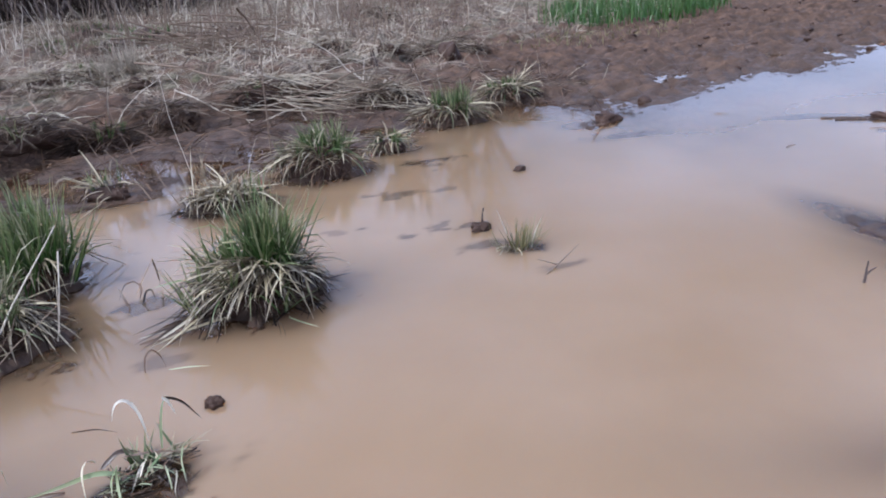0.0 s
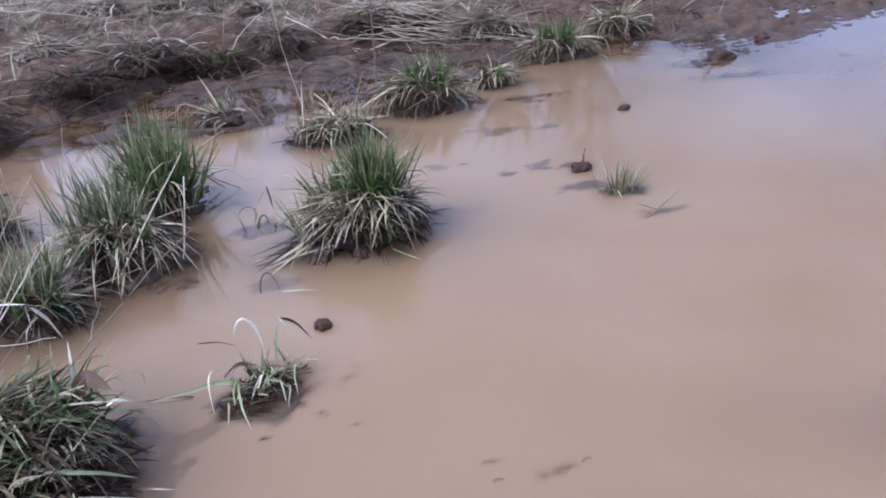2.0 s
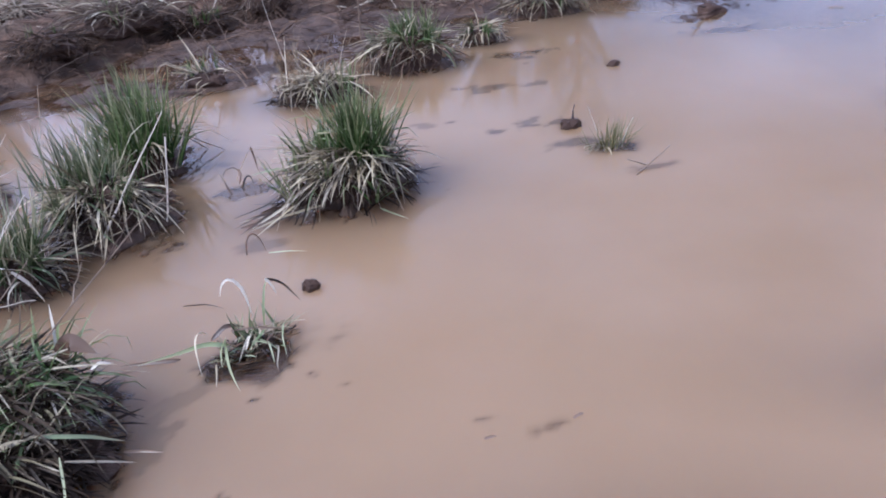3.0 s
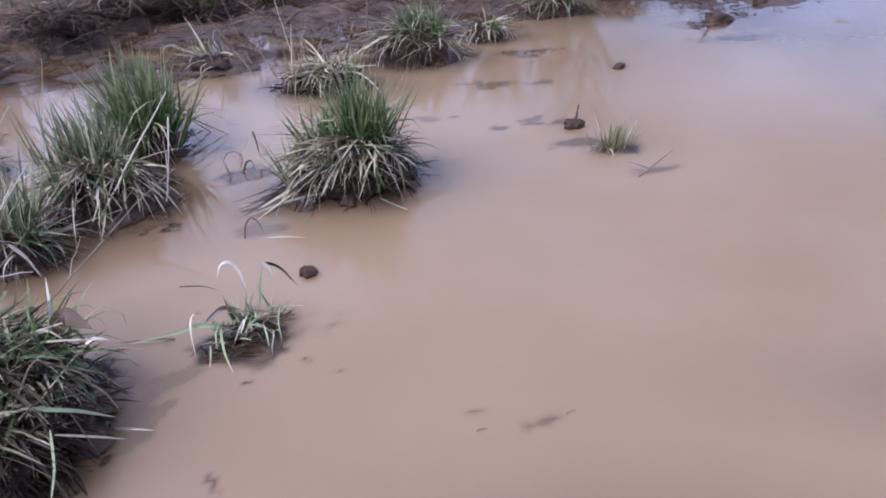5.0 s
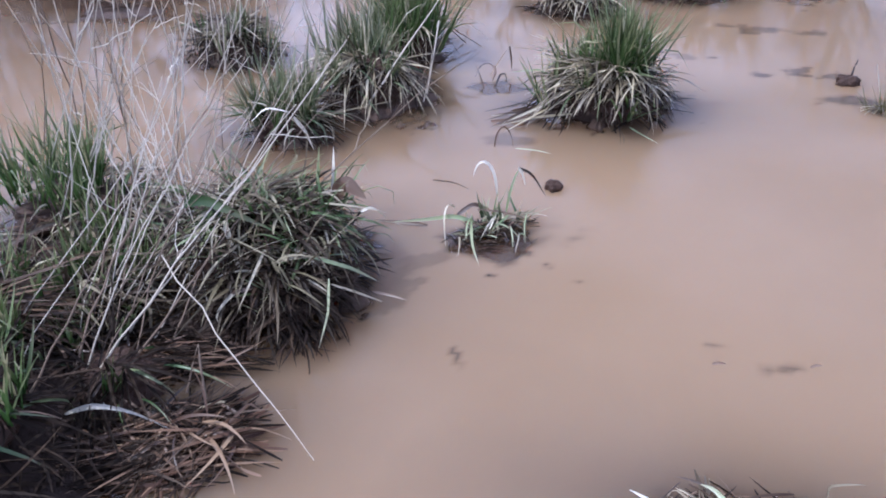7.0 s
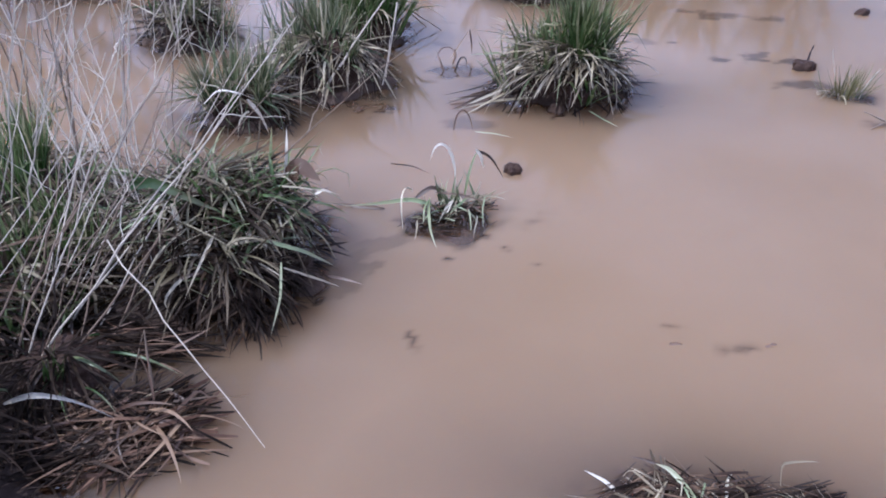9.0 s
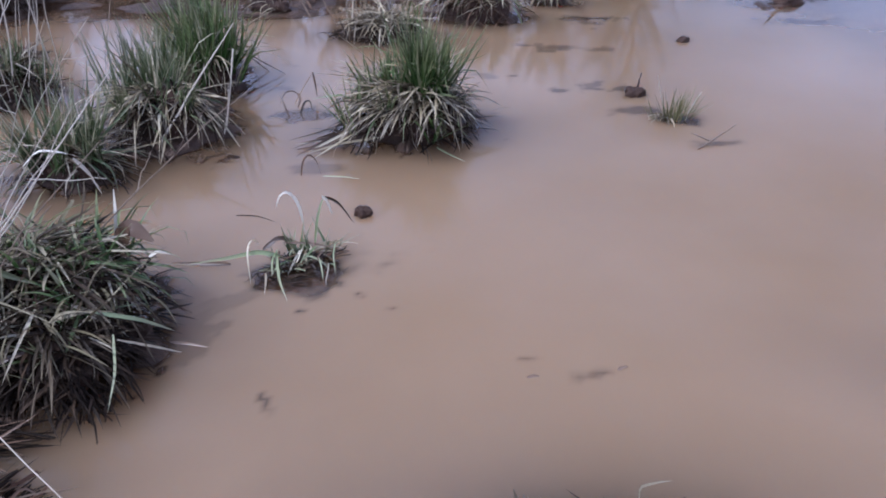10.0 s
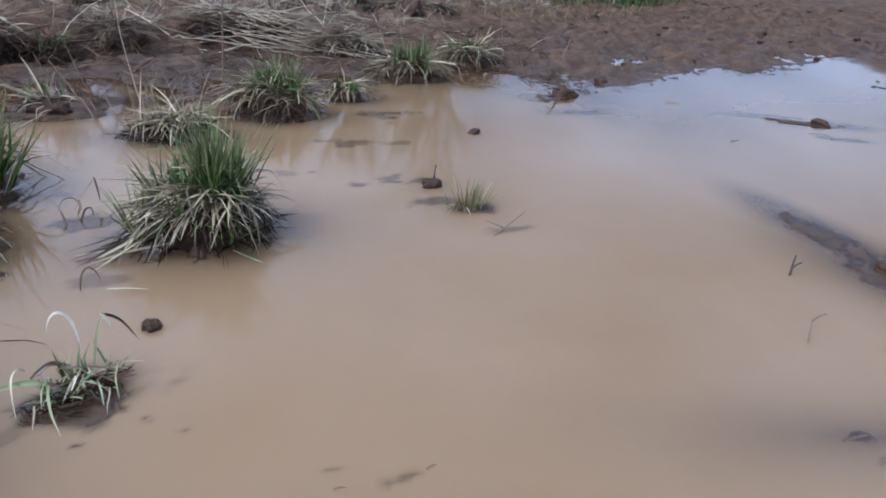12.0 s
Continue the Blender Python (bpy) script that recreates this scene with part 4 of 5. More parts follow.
stalks("leaning_weed_bundle", "loose pale dry stalks crossing a leaning bundle", *fan(13, 11, -1.12, 1.36, 0.06, 0.06, 0.55, (-0.45, 0.45), 0.25), m_stalk, 13, 0.0022, 0.02, side=3)
stalks("leaning_weed_bundle", "bundle of grey and brown dry stalks leaning over the tussock", *fan(12, 12, -1.18, 1.0, 0.08, 0.12, 0.5, (0.4, 0.95), 0.45), m_twig, 12, 0.0024, 0.025, side=3)
stalks("fallen_stalk", "single long pale stalk lying over the water's edge", [(-1.08, 1.22, 0.2)], [(-0.6, 0.87, 0.005)], m_stalk, 3, 0.0021, 0.02)
stalks("dry_weed_stand", "thin brown stalks standing in a dead grass mound", *fan(4, 18, -1.75, 3.0, 0.14, 0.1, 0.8, (0.08, 0.0), 0.12), m_stalk, 4, 0.0026)
stalks("broken_stalk", "broken pale grass stalk leaning from a tussock", [(-0.98, 2.48, 0.05)], [(-0.75, 2.75, 0.39)], m_stalk, 5, 0.0042, 0.01)
stalks("broken_stalk", "short pale stalk folded down beside a tussock", [(-0.80, 2.62, 0.02), (-0.76, 2.74, 0.30)], [(-0.77, 2.66, 0.2), (-0.78, 2.60, 0.06)], m_stalk, 6, 0.003, 0.01)
stalks("single_stalk", "tall thin weed stalk standing in wet mud", [(-0.08, 5.03, 0.0)], [(0.0, 5.05, 1.6)], m_twig, 7, 0.006, 0.008)
stalks("single_stalk", "thin pale stalk leaning out of shallow water", [(-0.53, 4.65, -0.01)], [(-0.62, 4.72, 0.62)], m_stalk, 8, 0.0026, 0.015)
stalks("single_stalk", "thin brown stalk leaning out of wet mud", [(-0.85, 4.9, 0.0)], [(-1.0, 4.95, 0.5)], m_twig, 9, 0.004, 0.02)

r = np.random.default_rng(71)
for i in range(46):
    x = r.uniform(-4.2, 1.4)
    y = float(np.interp(x, FAR_X, FAR_Y)) + r.uniform(-0.15, 1.6)
    a, ln = r.uniform(0, 6.28), r.uniform(0.3, 0.9)
    foot = np.array([x, y, float(land(x, y))])
    rise = ln * r.uniform(0.1, 0.8)
    tip = foot + np.array([ln * math.cos(a), 0.5 * ln * math.sin(a), rise])
    tip[2] = max(tip[2], float(land(tip[0], tip[1])) + 0.02)
    stalks("bent_straw", "pale bent straw leaning over the bank", [foot], [tip], m_stalk if i % 2 else m_twig, 720 + i, 0.0035, 0.05, "straw")

# ---- weeds and dead wood on the bank ----
r = np.random.default_rng(9)
for i in range(90):
    x, y = r.uniform(-7, 3.4), 5.6 + 10 * r.random() ** 1.2
    if float(hay_share(np.array(x), np.array(y))) < 0.7:
        continue
    f, t = fan(300 + i, int(r.integers(1, 6)), x, y, 0.1, 0.1, 0.3 + 0.7 * r.random(), (r.normal(0, 0.15), r.normal(0, 0.1)), 0.16)
    stalks("dead_weed", "thin dry weed stems standing in the hay", f, t, m_twig if i % 3 else m_stalk, 300 + i, 0.004 + 0.0003 * (y - 6), 0.03, "dead weed")

for i in range(44):
    f, t = fan(900 + i, int(r.integers(2, 6)), r.uniform(-2.2, 2.4), r.uniform(8.5, 14), 0.2, 0.2, 0.5 + 0.8 * r.random(), (r.normal(0, 0.1), r.normal(0, 0.1)), 0.14)
    stalks("dead_weed", "brown leafless weed stems standing behind the hay", f, t, m_twig, 900 + i, 0.007, 0.03, "dead weed")


def branch(label, a, b, seed, radius=0.008, forks=4, lift=0.0, material=None):
    """A fallen branch with side twigs; it lies on the ground between two places."""
    r = np.random.default_rng(seed)
    a = np.array([a[0], a[1], float(land(*a[:2])) + 0.03 + lift])
    b = np.array([b[0], b[1], float(land(*b[:2])) + 0.02])
    ob = tagged(new("fallen_branch"), label, "branch")
    ob.matrix_basis = pose(*a)
    p = bent(r, a * 0, b - a, 9, 0.03)
    v, q, al = rods([p], np.linspace(radius, radius * 0.4, 9)[None], 6)
    part("limb", np_mesh("limb", v, q, al), material or m_twig, ob)
    ln = np.linalg.norm(b - a)
    for j in range(forks):
        s = p[int(r.integers(2, 8))]
        d = (b - a) / ln * r.uniform(0.2, 0.5) + np.array([*r.normal(0, 0.35, 2), r.uniform(-0.02, 0.3)])
        v, q, al = rods([bent(r, s, s + d * ln * r.uniform(0.2, 0.45), 7, 0.05)], np.linspace(radius * 0.55, radius * 0.2, 7)[None], 5)
        part("twig", np_mesh("twig", v, q, al), material or m_twig, ob)


branch("long pale fallen branch lying over the hay to the water", (-1.3, 7.9), (0.55, 5.75), 1, 0.012, 6, 0.10, m_twig)
r = np.random.default_rng(37)
feet = np.stack([r.normal(0.05, 0.22, 34), r.normal(6.35, 0.16, 34), np.zeros(34)], -1)
tips = feet + np.stack([r.uniform(0.5, 1.15, 34), r.normal(-0.5, 0.14, 34), np.zeros(34)], -1)
for p in (feet, tips):
    p[:, 2] = land(p[:, 0], p[:, 1]) + r.uniform(0.02, 0.09, 34)
stalks("flattened_straw_bundle", "combed bundle of pale straw flattened over the bank", feet, tips, m_hay, 38, 0.0045, 0.03, "straw", "straw")
branch("pale fallen stick lying on the hay", (-4.3, 8.9), (-3.2, 9.7), 2, 0.009, 2, 0.1, m_stalk)
branch("long white fallen stick resting on the hay", (-3.6, 7.15), (-2.75, 7.95), 4, 0.012, 1, 0.12, m_stalk)
branch("forked white twig hanging down the bank", (-2.45, 7.5), (-2.2, 6.4), 5, 0.006, 6, 0.12, m_stalk)
branch("pale forked branch lying down the bank to the mud", (-0.8, 6.5), (0.4, 5.2), 6, 0.006, 6, 0.12, m_stalk)
branch("grey stick slanting over wet mud", (-1.9, 6.6), (-1.4, 5.6), 7, 0.009, 3, 0.1)
branch("forked pale twig hanging over the bank", (-2.4, 7.2), (-1.9, 5.8), 3, 0.006, 6, 0.12)
r = np.random.default_rng(33)
for i in range(26):
    x, y = r.uniform(-5.5, 1.6), 6.0 + 5.5 * r.random()
    a = r.uniform(0, 6.28)
    ln = r.uniform(0.5, 1.4)
    branch("grey weathered twig lying in the hay", (x, y), (x + ln * math.cos(a), y + 0.5 * ln * math.sin(a)), 600 + i, r.uniform(0.005, 0.011), int(r.integers(2, 6)), r.uniform(0, 0.15))
for i in range(22):
    a = r.normal(0.5, 0.5)
    ln = r.uniform(0.8, 1.9)
    x, y = r.normal(-0.7, 0.45), r.normal(9.3, 0.5)
    branch("dark brushwood branch in a loose heap", (x - 0.5 * ln * math.cos(a), y - 0.3 * ln * math.sin(a)), (x + 0.5 * ln * math.cos(a), y + 0.3 * ln * math.sin(a)), 700 + i, r.uniform(0.008, 0.016), 5, r.uniform(0, 0.5))


def shrub(x, y, height, n, seed):
    """A leafless thicket bush: many dark stems that fork into twigs."""
    r = np.random.default_rng(seed)
    z = float(land(x, y))
    ob = tagged(new("thicket_bush"), "dark leafless thicket bush of many thin stems", "bush", "thicket behind the hay")
    ob.matrix_basis = pose(x, y, z)
    paths, rad, twp, twr = [], [], [], []
    for i in range(n):
        a = np.array([*r.normal(0, 0.6, 2), 0.0])
        b = a + np.array([r.normal(0, 0.35), r.normal(0, 0.35), 1]) * height * r.uniform(0.5, 1.1)
        p = bent(r, a, b, 7, 0.04)
        paths.append(p)
        rad.append(np.linspace(0.024, 0.008, 7) * r.uniform(0.5, 1.3))
        for j in range(6):
            s = p[int(r.integers(0, 6))]
            twp.append(bent(r, s, s + np.array([*r.normal(0, 0.3, 2), r.uniform(0.1, 0.6)]), 7, 0.05))
            twr.append(np.linspace(0.009, 0.004, 7))
    part("stem_mass", np_mesh("stem_mass", *rods(paths, np.array(rad), 4)), m_dark, ob, "dark bare stems", "stuff")
    part("twig_mass", np_mesh("twig_mass", *rods(twp, np.array(twr), 3)), m_dark, ob, "thin bare twigs", "stuff")


for i in range(22):
    shrub(-14 + i * 0.58 + 0.3 * math.sin(i * 3), 16.6 + 0.05 * i + 0.9 * math.sin(i * 2.1), 2.4, 70, 500 + i)


def bare_tree(x, y, height, seed):
    """A slim leafless tree: tapered trunk, limbs forking into long twigs."""
    r = np.random.default_rng(seed)
    ob = tagged(new("bare_tree"), "slim grey-brown leafless tree behind the thicket", "tree", "bare trees behind the hay")
    ob.matrix_basis = pose(x, y, float(land(x, y)) - 0.05)
    trunk = bent(r, (0, 0, 0), (r.normal(0, 0.35), r.normal(0, 0.35), height), 11, 0.03)
    part("trunk", np_mesh("trunk", *rods([trunk], np.linspace(0.10, 0.015, 11)[None] * r.uniform(0.7, 1.3), 7)), m_dark, ob)
    limbs, twigs = [], []
    for j in range(34):
        s = trunk[int(r.integers(2, 10))]
        a, up = r.uniform(0, 6.28), r.uniform(0.5, 1.3)
        ln = 0.30 * height * r.uniform(0.5, 1.1)
        p = bent(r, s, s + ln * np.array([0.6 * math.cos(a), 0.6 * math.sin(a), up]) / math.hypot(0.6, up), 8, 0.05)
        limbs.append(p)
        for i in range(13):
            q = p[int(r.integers(1, 8))]
            twigs.append(bent(r, q, q + np.array([*r.normal(0, 0.3, 2), r.uniform(0.2, 0.8)]), 5, 0.05))
    part("limb_mass", np_mesh("limb_mass", *rods(limbs, np.tile(np.linspace(0.032, 0.010, 8), (len(limbs), 1)), 4)), m_dark, ob, "bare forking limbs", "stuff")
    part("twig_mass", np_mesh("twig_mass", *rods(twigs, np.tile(np.linspace(0.016, 0.008, 5), (len(twigs), 1)), 3)), m_dark, ob, "thin bare twigs", "stuff")


r = np.random.default_rng(58)
for i in range(46):
    x = -26 + 0.7 * i + r.normal(0, 0.25)
    bare_tree(x, 20.5 + r.uniform(0, 4), r.uniform(0.85, 1.15) * (5.2 + 5.3 * float(smooth(-x, 11, 16))), 540 + i)


# ---- clods and floating scraps ----
def lump(r, size, detail=3):
    bm = bmesh.new()
    bmesh.ops.create_icosphere(bm, subdivisions=detail, radius=1.0)
    off = Vector(r.uniform(-9, 9, 3))
    for v in bm.verts:
        k = 1 + 0.45 * noise.noise(v.co * 1.3 + off) + 0.18 * noise.noise(v.co * 4 + off) + 0.10 * noise.noise(v.co * 9 + off)
        v.co = Vector((v.co.x * size[0], v.co.y * size[1], v.co.z * size[2])) * k
    return bm


def clod(label, x, y, z, size, seed):
    r = np.random.default_rng(seed)
    ob = part("mud_lump", lump(r, size, 4), m_clod)
    ob.matrix_basis = pose(x, y, z, 0, 0, r.uniform(0, 360))
    return tagged(ob, label, "mud clod")


clod("small dark wet mud lump at the water surface", -0.245, 2.06, 0.004, (0.027, 0.024, 0.026), 1)
clod("brown mud clod with a stub, rising from the water", 0.83, 3.14, 0.002, (0.05, 0.038, 0.036), 2)
clod("small brown mud clod in shallow water", 1.26, 3.94, 0.0, (0.036, 0.028, 0.026), 3)
clod("mud clod with root stub at the shallow shore", 2.12, 4.78, 0.0, (0.10, 0.06, 0.05), 4)
clod("dark mud lump on the drowned mud bar", 2.32, 2.1, 0.0, (0.05, 0.04, 0.03), 7)
clod("small dark mud lump in far shallow water", 3.55, 4.02, 0.0, (0.06, 0.04, 0.03), 8)
clod("earth clod thrown up on the far bank", 1.65, 7.5, 0.12, (0.13, 0.1, 0.14), 9)

r = np.random.default_rng(55)
allv, allf, k0 = [], [], 0
for i in range(190):
    x, y = r.uniform(1.6, 8.5), 5.0 + 6 * r.random() ** 1.4
    if float(far_side(np.array(x), np.array(y))) < -0.1 or float(hay_share(np.array(x), np.array(y))) > 0.6:
        continue
    c = r.uniform(0.015, 0.05)
    bm = lump(r, (c, c * r.uniform(0.6, 1), c * r.uniform(0.4, 0.8)), 2)
    bm.verts.index_update()
    z = float(land(x, y))
    allv += [(v.co.x + x, v.co.y + y, v.co.z + z) for v in bm.verts]
    allf += [[v.index + k0 for v in f.verts] for f in bm.faces]
    k0 += len(bm.verts)
    bm.free()
tagged(part("mud_crumbs", np_mesh("mud_crumbs", allv, allf), m_clod), "trodden dark mud crumbs on the far flat", "mud", kind="stuff")


def ribbon(points, width, seed, taper=1):
    """A leaf along a few places, smoothed between them."""
    pts = np.array(points, float)
    t = np.linspace(0, 1, len(pts))
    s = np.linspace(0, 1, 13)
    c = np.stack([np.interp(s, t, pts[:, i]) for i in range(3)], -1)
    for _ in range(2):
        c[1:-1] = (c[:-2] + 2 * c[1:-1] + c[2:]) / 4
    d = np.gradient(c, axis=0)
    side = np.cross(d, np.random.default_rng(seed).normal(0, 0.3, 3) + np.array([-0.2, -0.9, 0.7]))
    side /= np.linalg.norm(side, axis=1, keepdims=True) + 1e-9
    w = (width * np.minimum(1, 0.5 + 3 * s) * (1.03 - s**3) * (1.0 if taper == 1 else np.minimum(1, 0.25 + 2.2 * s)))[:, None]
    up = np.cross(side, d)
    up /= np.linalg.norm(up, axis=1, keepdims=True) + 1e-9
    rows = np.stack([c - side * w / 2, c - up * w * 0.2, c + side * w / 2], 1)
    i = np.arange(39).reshape(13, 3)
    q = np.stack([i[:-1, :-1], i[:-1, 1:], i[1:, 1:], i[1:, :-1]], -1).reshape(-1, 4)
    return rows.reshape(-1, 3), q, np.repeat(s, 3)


def single_leaf(label, points, width, material, seed=0, name="bent_leaf", taper=1):
    o = np.array(points[0], float)
    v, q, al = ribbon(np.array(points, float) - o, width, seed, taper)
    ob = part(name, np_mesh(name, v, q, al), material)
    ob.matrix_basis = pose(*o)
    return tagged(ob, label, "leaf")


single_leaf("white dry leaf arching over the water", [(-0.395, 1.885, 0.03), (-0.40, 1.89, 0.10), (-0.415, 1.90, 0.145), (-0.44, 1.89, 0.17), (-0.46, 1.88, 0.155), (-0.47, 1.88, 0.115)], 0.009, m_pale, 1, taper=2)
single_leaf("green leaf with a pale fold rising from the drowned tuft", [(-0.37, 1.89, 0.0), (-0.36, 1.89, 0.07), (-0.345, 1.89, 0.13), (-0.33, 1.89, 0.155)], 0.008, m_leaf_pale_green, 5)
single_leaf("brown leaf end folded down to the water", [(-0.335, 1.89, 0.152), (-0.31, 1.895, 0.14), (-0.29, 1.90, 0.12), (-0.255, 1.90, 0.06)], 0.008, m_leaf_brown, 6)
single_leaf("white leaf tip folded over a green leaf", [(-0.338, 1.885, 0.156), (-0.325, 1.885, 0.14), (-0.315, 1.885, 0.10)], 0.008, m_pale, 7)
single_leaf("broad green leaf floating out over the water", [(-0.44, 1.74, 0.05), (-0.50, 1.745, 0.06), (-0.58, 1.75, 0.035), (-0.70, 1.765, 0.003)], 0.012, m_leaf_pale_green, 3)
single_leaf("long dark leaf end lying on the water", [(-0.58, 1.755, 0.012), (-0.66, 1.765, 0.006), (-0.75, 1.77, 0.004)], 0.012, m_leaf_brown, 4)
single_leaf("pale green leaf hanging down to the water", [(-0.45, 1.76, 0.06), (-0.445, 1.72, 0.055), (-0.43, 1.66, 0.02), (-0.40, 1.60, 0.0)], 0.013, m_leaf_pale_green, 8)
single_leaf("white folded leaf hanging from the drowned tuft", [(-0.45, 1.75, 0.06), (-0.455, 1.71, 0.055), (-0.45, 1.67, 0.03)], 0.009, m_leaf_pale_green, 9)
single_leaf("white hooked dry leaf dipping into water", [(-0.505, 1.79, 0.06), (-0.52, 1.78, 0.08), (-0.525, 1.74, 0.075), (-0.52, 1.71, 0.04), (-0.51, 1.68, 0.0)], 0.007, m_leaf, 10)
single_leaf("thin dry leaf lying over the drowned tuft", [(-0.44, 1.80, 0.055), (-0.36, 1.80, 0.055), (-0.27, 1.80, 0.03)], 0.006, m_leaf_brown, 11)
single_leaf("pale leaf bent down from the drowned tuft", [(-0.30, 1.81, 0.05), (-0.30, 1.76, 0.04), (-0.29, 1.72, 0.0)], 0.004, m_leaf_pale_green, 12)
single_leaf("pale straw leaning on the drowned tuft", [(-0.35, 1.79, 0.05), (-0.375, 1.765, 0.035), (-0.40, 1.74, 0.01)], 0.006, m_leaf_pale_green, 13)
single_leaf("pale straw hanging from the drowned tuft", [(-0.39, 1.77, 0.05), (-0.405, 1.745, 0.03), (-0.42, 1.72, 0.0)], 0.006, m_leaf, 14)
single_leaf("dark dead leaf lying on the drowned tuft", [(-0.50, 1.80, 0.03), (-0.46, 1.83, 0.055), (-0.41, 1.84, 0.035)], 0.014, m_leaf_brown, 15)
single_leaf("dark curled reed arching out of the water", [(-0.475, 2.32, -0.01), (-0.47, 2.33, 0.05), (-0.445, 2.34, 0.075), (-0.42, 2.335, 0.05), (-0.41, 2.33, 0.0)], 0.007, m_leaf_brown, 10)
single_leaf("pale straw floating beside a curled reed", [(-0.40, 2.31, 0.006), (-0.33, 2.30, 0.01), (-0.27, 2.29, 0.006)], 0.004, m_leaf_pale_green, 11)
single_leaf("brown straw floating on the water", [(-0.52, 2.52, 0.005), (-0.44, 2.54, 0.01), (-0.34, 2.56, 0.02)], 0.012, m_leaf_brown, 12)
r = np.random.default_rng(88)
for i in range(14):
    a = (-0.30 + r.normal(0, 0.05), 2.60 + r.normal(0, 0.04), 0.05 * r.random() + 0.02)
    b = (-0.50 + r.normal(0, 0.05), 2.52 + r.normal(0, 0.05), 0.006)
    single_leaf("dead brown leaf trailing from a tussock into the water", [a, (0.5 * (a[0] + b[0]), 0.5 * (a[1] + b[1]), 0.03), b], 0.009, m_leaf_brown if i % 3 else m_leaf, 90 + i)
single_leaf("pale leaf tip floating in front of a tussock", [(-0.02, 2.52, 0.02), (0.03, 2.48, 0.01), (0.08, 2.44, 0.004)], 0.005, m_leaf_pale_green, 13)
single_leaf("thin dark leaf floating on silty water", [(-0.63, 2.04, 0.004), (-0.56, 2.03, 0.008), (-0.50, 2.00, 0.004)], 0.004, m_leaf_brown, 14)
single_leaf("long pale leaf sticking out of the large tussock", [(-0.75, 1.32, 0.17), (-0.67, 1.35, 0.13), (-0.62, 1.40, 0.06)], 0.009, m_leaf_pale_green, 50)
single_leaf("white dry leaf hanging from the large tussock", [(-0.695, 1.27, 0.15), (-0.685, 1.22, 0.09), (-0.70, 1.17, 0.015)], 0.007, m_leaf_pale_green, 51)
single_leaf("pale leaf reaching from the large tussock to the water", [(-0.70, 1.29, 0.12), (-0.64, 1.34, 0.06), (-0.60, 1.37, 0.02)], 0.006, m_leaf, 52)
single_leaf("short white leaf stub on the large tussock", [(-0.69, 1.51, 0.19), (-0.67, 1.52, 0.20), (-0.645, 1.53, 0.185)], 0.007, m_pale, 53)
single_leaf("upright pale leaf on top of the large tussock", [(-0.80, 1.60, 0.18), (-0.80, 1.63, 0.24), (-0.805, 1.66, 0.29)], 0.010, m_pale, 54)
single_leaf("broad blue-green leaf lying over the large tussock", [(-1.10, 1.37, 0.25), (-1.03, 1.355, 0.28), (-0.96, 1.34, 0.265), (-0.87, 1.36, 0.21)], 0.026, m_leaf_green, 55)
single_leaf("grey leaf hanging down the large tussock", [(-0.97, 1.33, 0.24), (-0.95, 1.31, 0.18), (-0.91, 1.26, 0.10)], 0.016, m_leaf, 56)
single_leaf("dark dead leaf standing on the large tussock", [(-0.78, 1.56, 0.19), (-0.75, 1.57, 0.24), (-0.69, 1.56, 0.20)], 0.05, m_leaf_brown, 57)
single_leaf("pale green leaf arching off the near clump", [(0.22, 0.825, 0.011), (0.19, 0.875, 0.038), (0.155, 0.92, 0.045), (0.13, 0.93, 0.041)], 0.011, m_leaf_pale_green, 70)
single_leaf("brown leaf tip curling off the near clump", [(0.135, 0.93, 0.042), (0.11, 0.94, 0.038), (0.085, 0.945, 0.034)], 0.005, m_leaf_brown, 71)
single_leaf("white blade lying out over the water from the near clump", [(0.07, 0.865, 0.022), (0.04, 0.885, 0.03), (0.005, 0.905, 0.026)], 0.007, m_pale, 72)
single_leaf("pale hooked leaf on the near clump", [(0.3, 0.875, 0.015), (0.325, 0.9, 0.03), (0.34, 0.885, 0.026), (0.335, 0.845, 0.007)], 0.007, m_leaf, 73, taper=2)
single_leaf("long straw bowed across the near clump", [(0.05, 0.845, 0.015), (0.1, 0.88, 0.034), (0.19, 0.895, 0.038), (0.3, 0.9, 0.026), (0.38, 0.895, 0.011)], 0.007, m_leaf_rust, 74)
single_leaf("short green blade on the near clump", [(0.355, 0.845, 0.007), (0.375, 0.875, 0.026), (0.39, 0.9, 0.038)], 0.006, m_leaf_green, 75)
single_leaf("long white blade arching over wet soil", [(-1.16, 0.85, 0.03), (-1.05, 0.85, 0.09), (-0.97, 0.86, 0.075), (-0.89, 0.87, 0.02)], 0.014, m_pale, 58, taper=2)
single_leaf("folded pale leaf on a small green tuft", [(-1.22, 2.02, 0.17), (-1.17, 2.03, 0.22), (-1.10, 2.05, 0.20), (-1.08, 2.10, 0.16)], 0.009, m_pale, 59)
single_leaf("pale leaf bent down from a small green tuft", [(-1.11, 2.10, 0.16), (-1.08, 2.11, 0.11), (-1.06, 2.12, 0.03)], 0.013, m_pale, 60)
stalks("bent_straw", "folded brown straw standing on a drowned clump", [(-0.93, 0.98, 0.02), (-0.88, 0.97, 0.02)], [(-0.90, 1.02, 0.13), (-0.90, 1.02, 0.13)], m_twig, 61, 0.003, 0.01, "straw")
stalks("bent_straw", "dark straws trailing from a tussock into water", [(-0.93, 3.40, 0.12), (-0.95, 3.36, 0.14)], [(-0.78, 3.38, 0.0), (-0.70, 3.34, 0.0)], m_twig, 62, 0.004, 0.01, "straw")
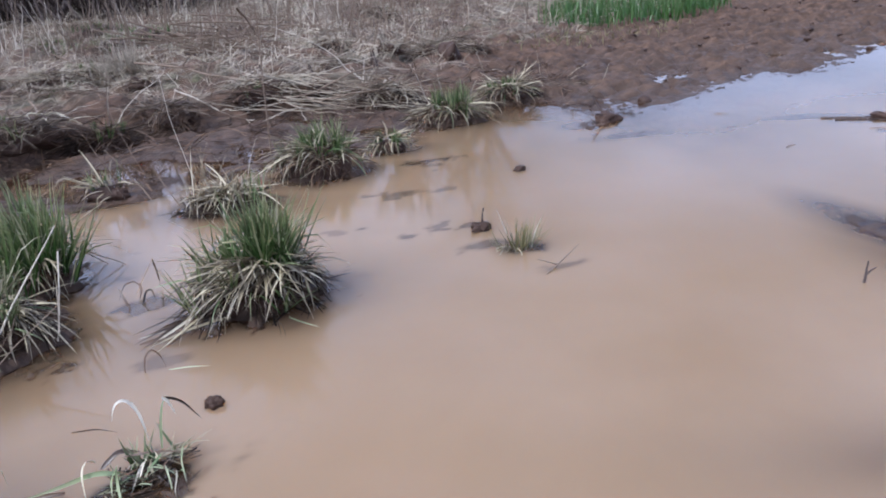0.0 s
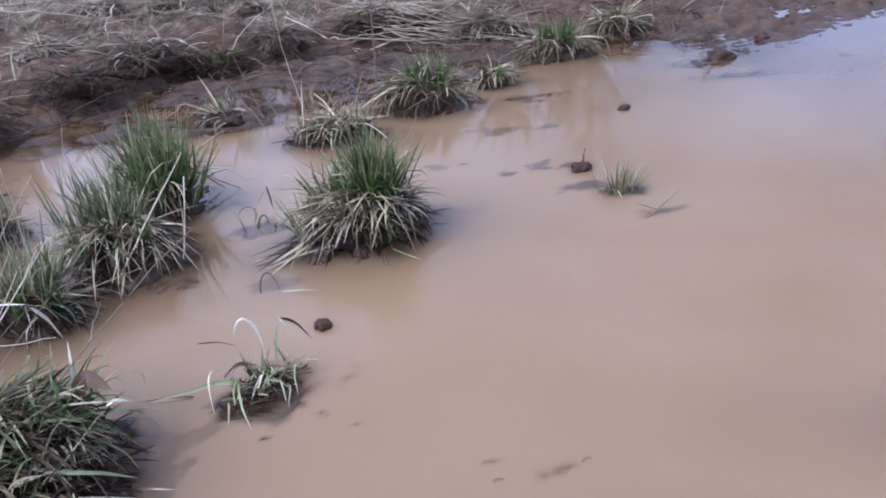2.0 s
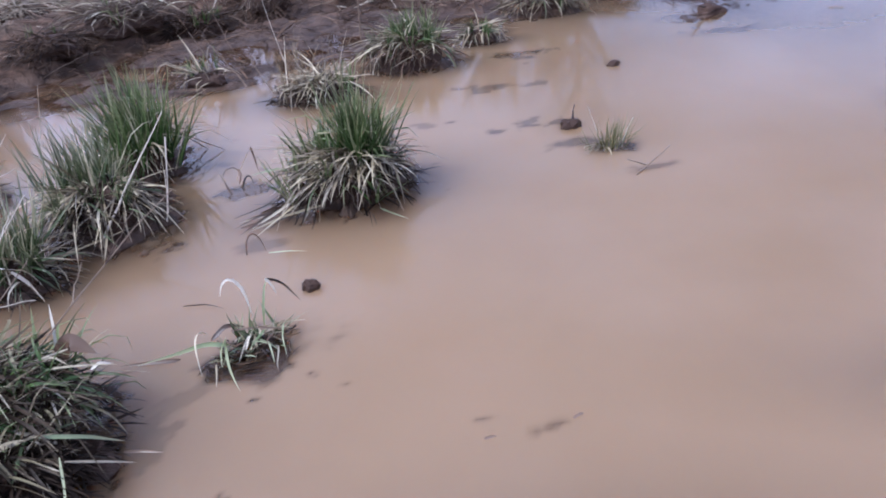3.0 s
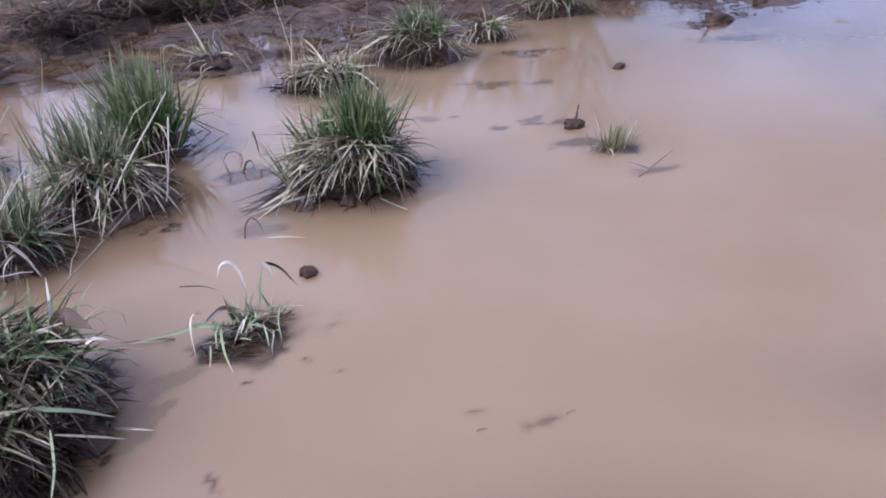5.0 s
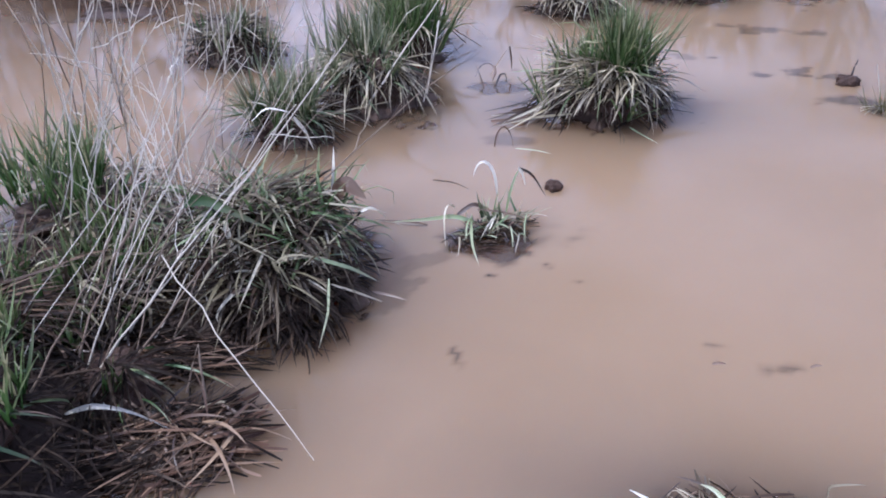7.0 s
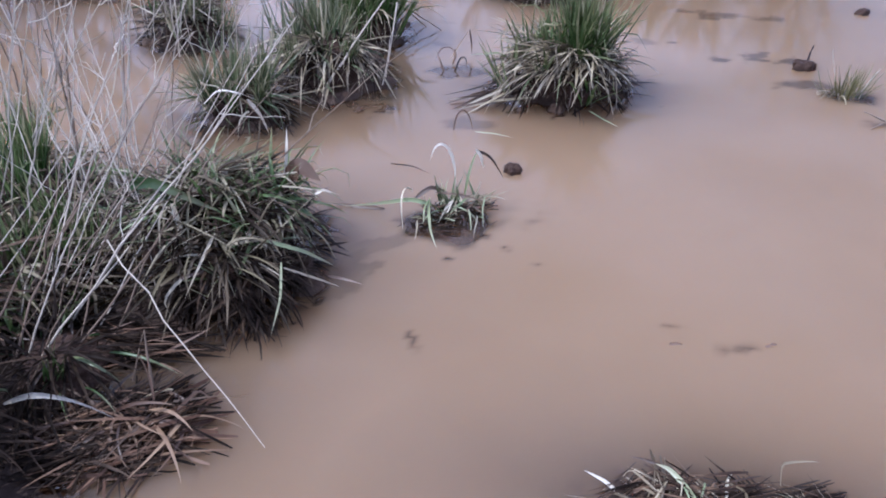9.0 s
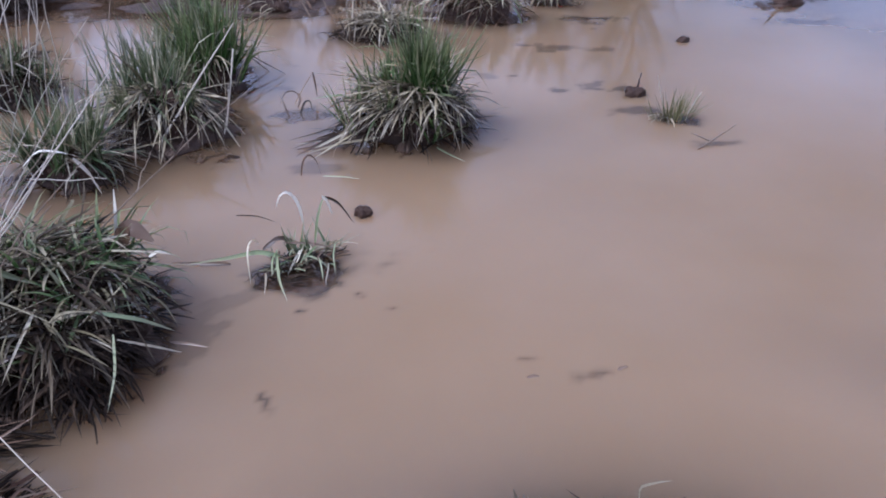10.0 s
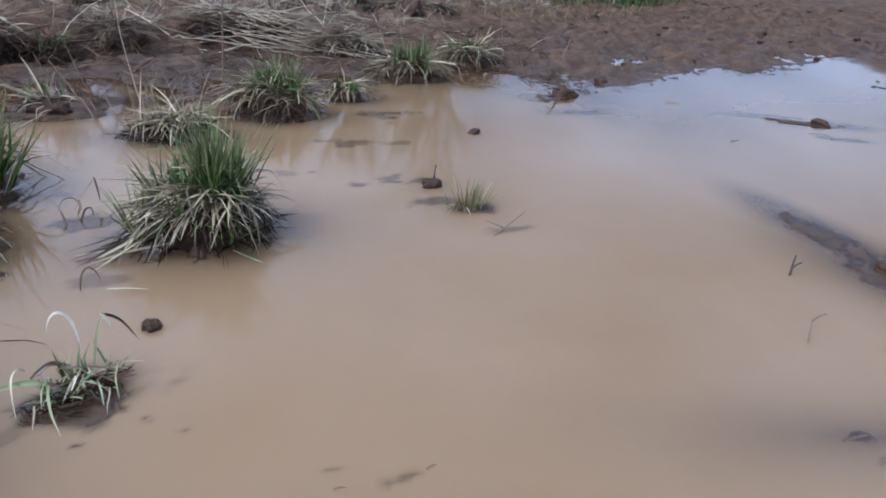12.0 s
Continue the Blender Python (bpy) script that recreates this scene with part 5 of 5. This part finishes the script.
stalks("bent_straw", "thin dark stalks slanting out of shallow water", [(-0.72, 4.28, 0.0), (-0.55, 4.1, 0.0), (-0.88, 4.4, 0.0)], [(-0.95, 4.5, 0.26), (-0.68, 4.25, 0.2), (-0.98, 4.35, 0.32)], m_twig, 63, 0.004, 0.02, "straw")
REED = "small dark drowned reed leaf bent above the water"
single_leaf(REED, [(-0.60, 2.84, -0.005), (-0.625, 2.88, 0.04), (-0.65, 2.92, 0.065)], 0.008, m_leaf_brown, 20)
single_leaf("pale reed leaf rising from the water and folding", [(-0.60, 2.98, 0.0), (-0.57, 3.02, 0.05), (-0.53, 3.05, 0.11)], 0.005, m_leaf_rust, 21)
single_leaf(REED, [(-0.53, 3.05, 0.11), (-0.52, 3.04, 0.06), (-0.515, 3.03, 0.01)], 0.009, m_leaf_brown, 22)
single_leaf("white curved reed leaf lying at the water surface", [(-0.66, 2.95, 0.0), (-0.64, 2.99, 0.045), (-0.60, 3.0, 0.05), (-0.57, 2.98, 0.01)], 0.005, m_leaf_rust, 23, taper=2)
single_leaf(REED, [(-0.58, 2.97, 0.05), (-0.57, 2.95, 0.03), (-0.58, 2.92, 0.0)], 0.011, m_leaf_brown, 24)
single_leaf(REED, [(-0.56, 2.87, 0.0), (-0.545, 2.89, 0.045), (-0.52, 2.89, 0.05), (-0.51, 2.86, 0.005)], 0.008, m_leaf_brown, 25)
for i, (x, y, a, ln, m) in enumerate([(0.20, 1.317, 0.1, 0.03, 0), (0.41, 1.35, 0.4, 0.03, 0), (2.73, 3.70, 0.3, 0.09, 0), (2.82, 4.56, -0.5, 0.1, 0), (3.38, 3.80, -0.4, 0.14, 0), (1.48, 1.27, 0.1, 0.09, 0), (-0.60, 1.42, -0.2, 0.10, 0)]):
    c, s = math.cos(a) * ln / 2, math.sin(a) * ln / 2
    single_leaf("brown sodden leaf floating on the water", [(x - c, y - s, 0.002), (x, y, 0.006), (x + c, y + s, 0.003)], 0.007, m_leaf if m else m_sodden, 40 + i, "floating_leaf")

stalks("broken_stalk", "white dry stalk standing in a green sprig", [(0.90, 2.87, 0.0), (0.97, 2.86, 0.0)], [(0.84, 2.89, 0.17), (1.01, 2.85, 0.12)], m_stalk, 64, 0.003, 0.02)
stalks("floating_twig", "thin forked twig sticking out of the water", [(0.94, 2.58, 0.0), (1.0, 2.63, 0.01)], [(1.11, 2.70, 0.05), (0.93, 2.66, 0.03)], m_twig, 21, 0.003, 0.02, "twig", "twig")
stalks("floating_twig", "dark forked twig standing in still water", [(1.915, 2.12, -0.02), (1.92, 2.12, 0.03)], [(1.93, 2.13, 0.075), (1.965, 2.13, 0.045)], m_dark, 22, 0.006, 0.02, "twig", "twig")
stalks("floating_twig", "short bent twig standing in still water", [(1.66, 1.69, -0.01), (1.70, 1.74, 0.05)], [(1.70, 1.74, 0.05), (1.78, 1.77, 0.05)], m_twig, 23, 0.005, 0.02, "twig", "twig")
stalks("floating_twig", "dark twigs lying in far shallow water", [(3.25, 4.16, 0.003), (3.3, 4.1, 0.003)], [(3.6, 4.02, 0.006), (3.5, 3.98, 0.006)], m_dark, 24, 0.007, 0.01, "twig", "twig")
stalks("root_stub", "dark root stub sticking out of a mud clod", [(2.12, 4.78, 0.0), (2.14, 4.78, 0.02)], [(2.04, 4.85, 0.16), (2.02, 4.74, 0.06)], m_dark, 25, 0.014, 0.03, "root", "stub")
stalks("root_stub", "short dark stub on a mud clod", [(0.84, 3.15, 0.02)], [(0.85, 3.16, 0.09)], m_dark, 26, 0.006, 0.03, "root", "stub")
stalks("dead_stub", "charred-looking cut weed stubs on the bank", *fan(27, 7, 0.4, 7.4, 0.5, 0.3, 0.16, (0, 0), 0.1), m_dark, 27, 0.02, 0.02, "stub", "stub")
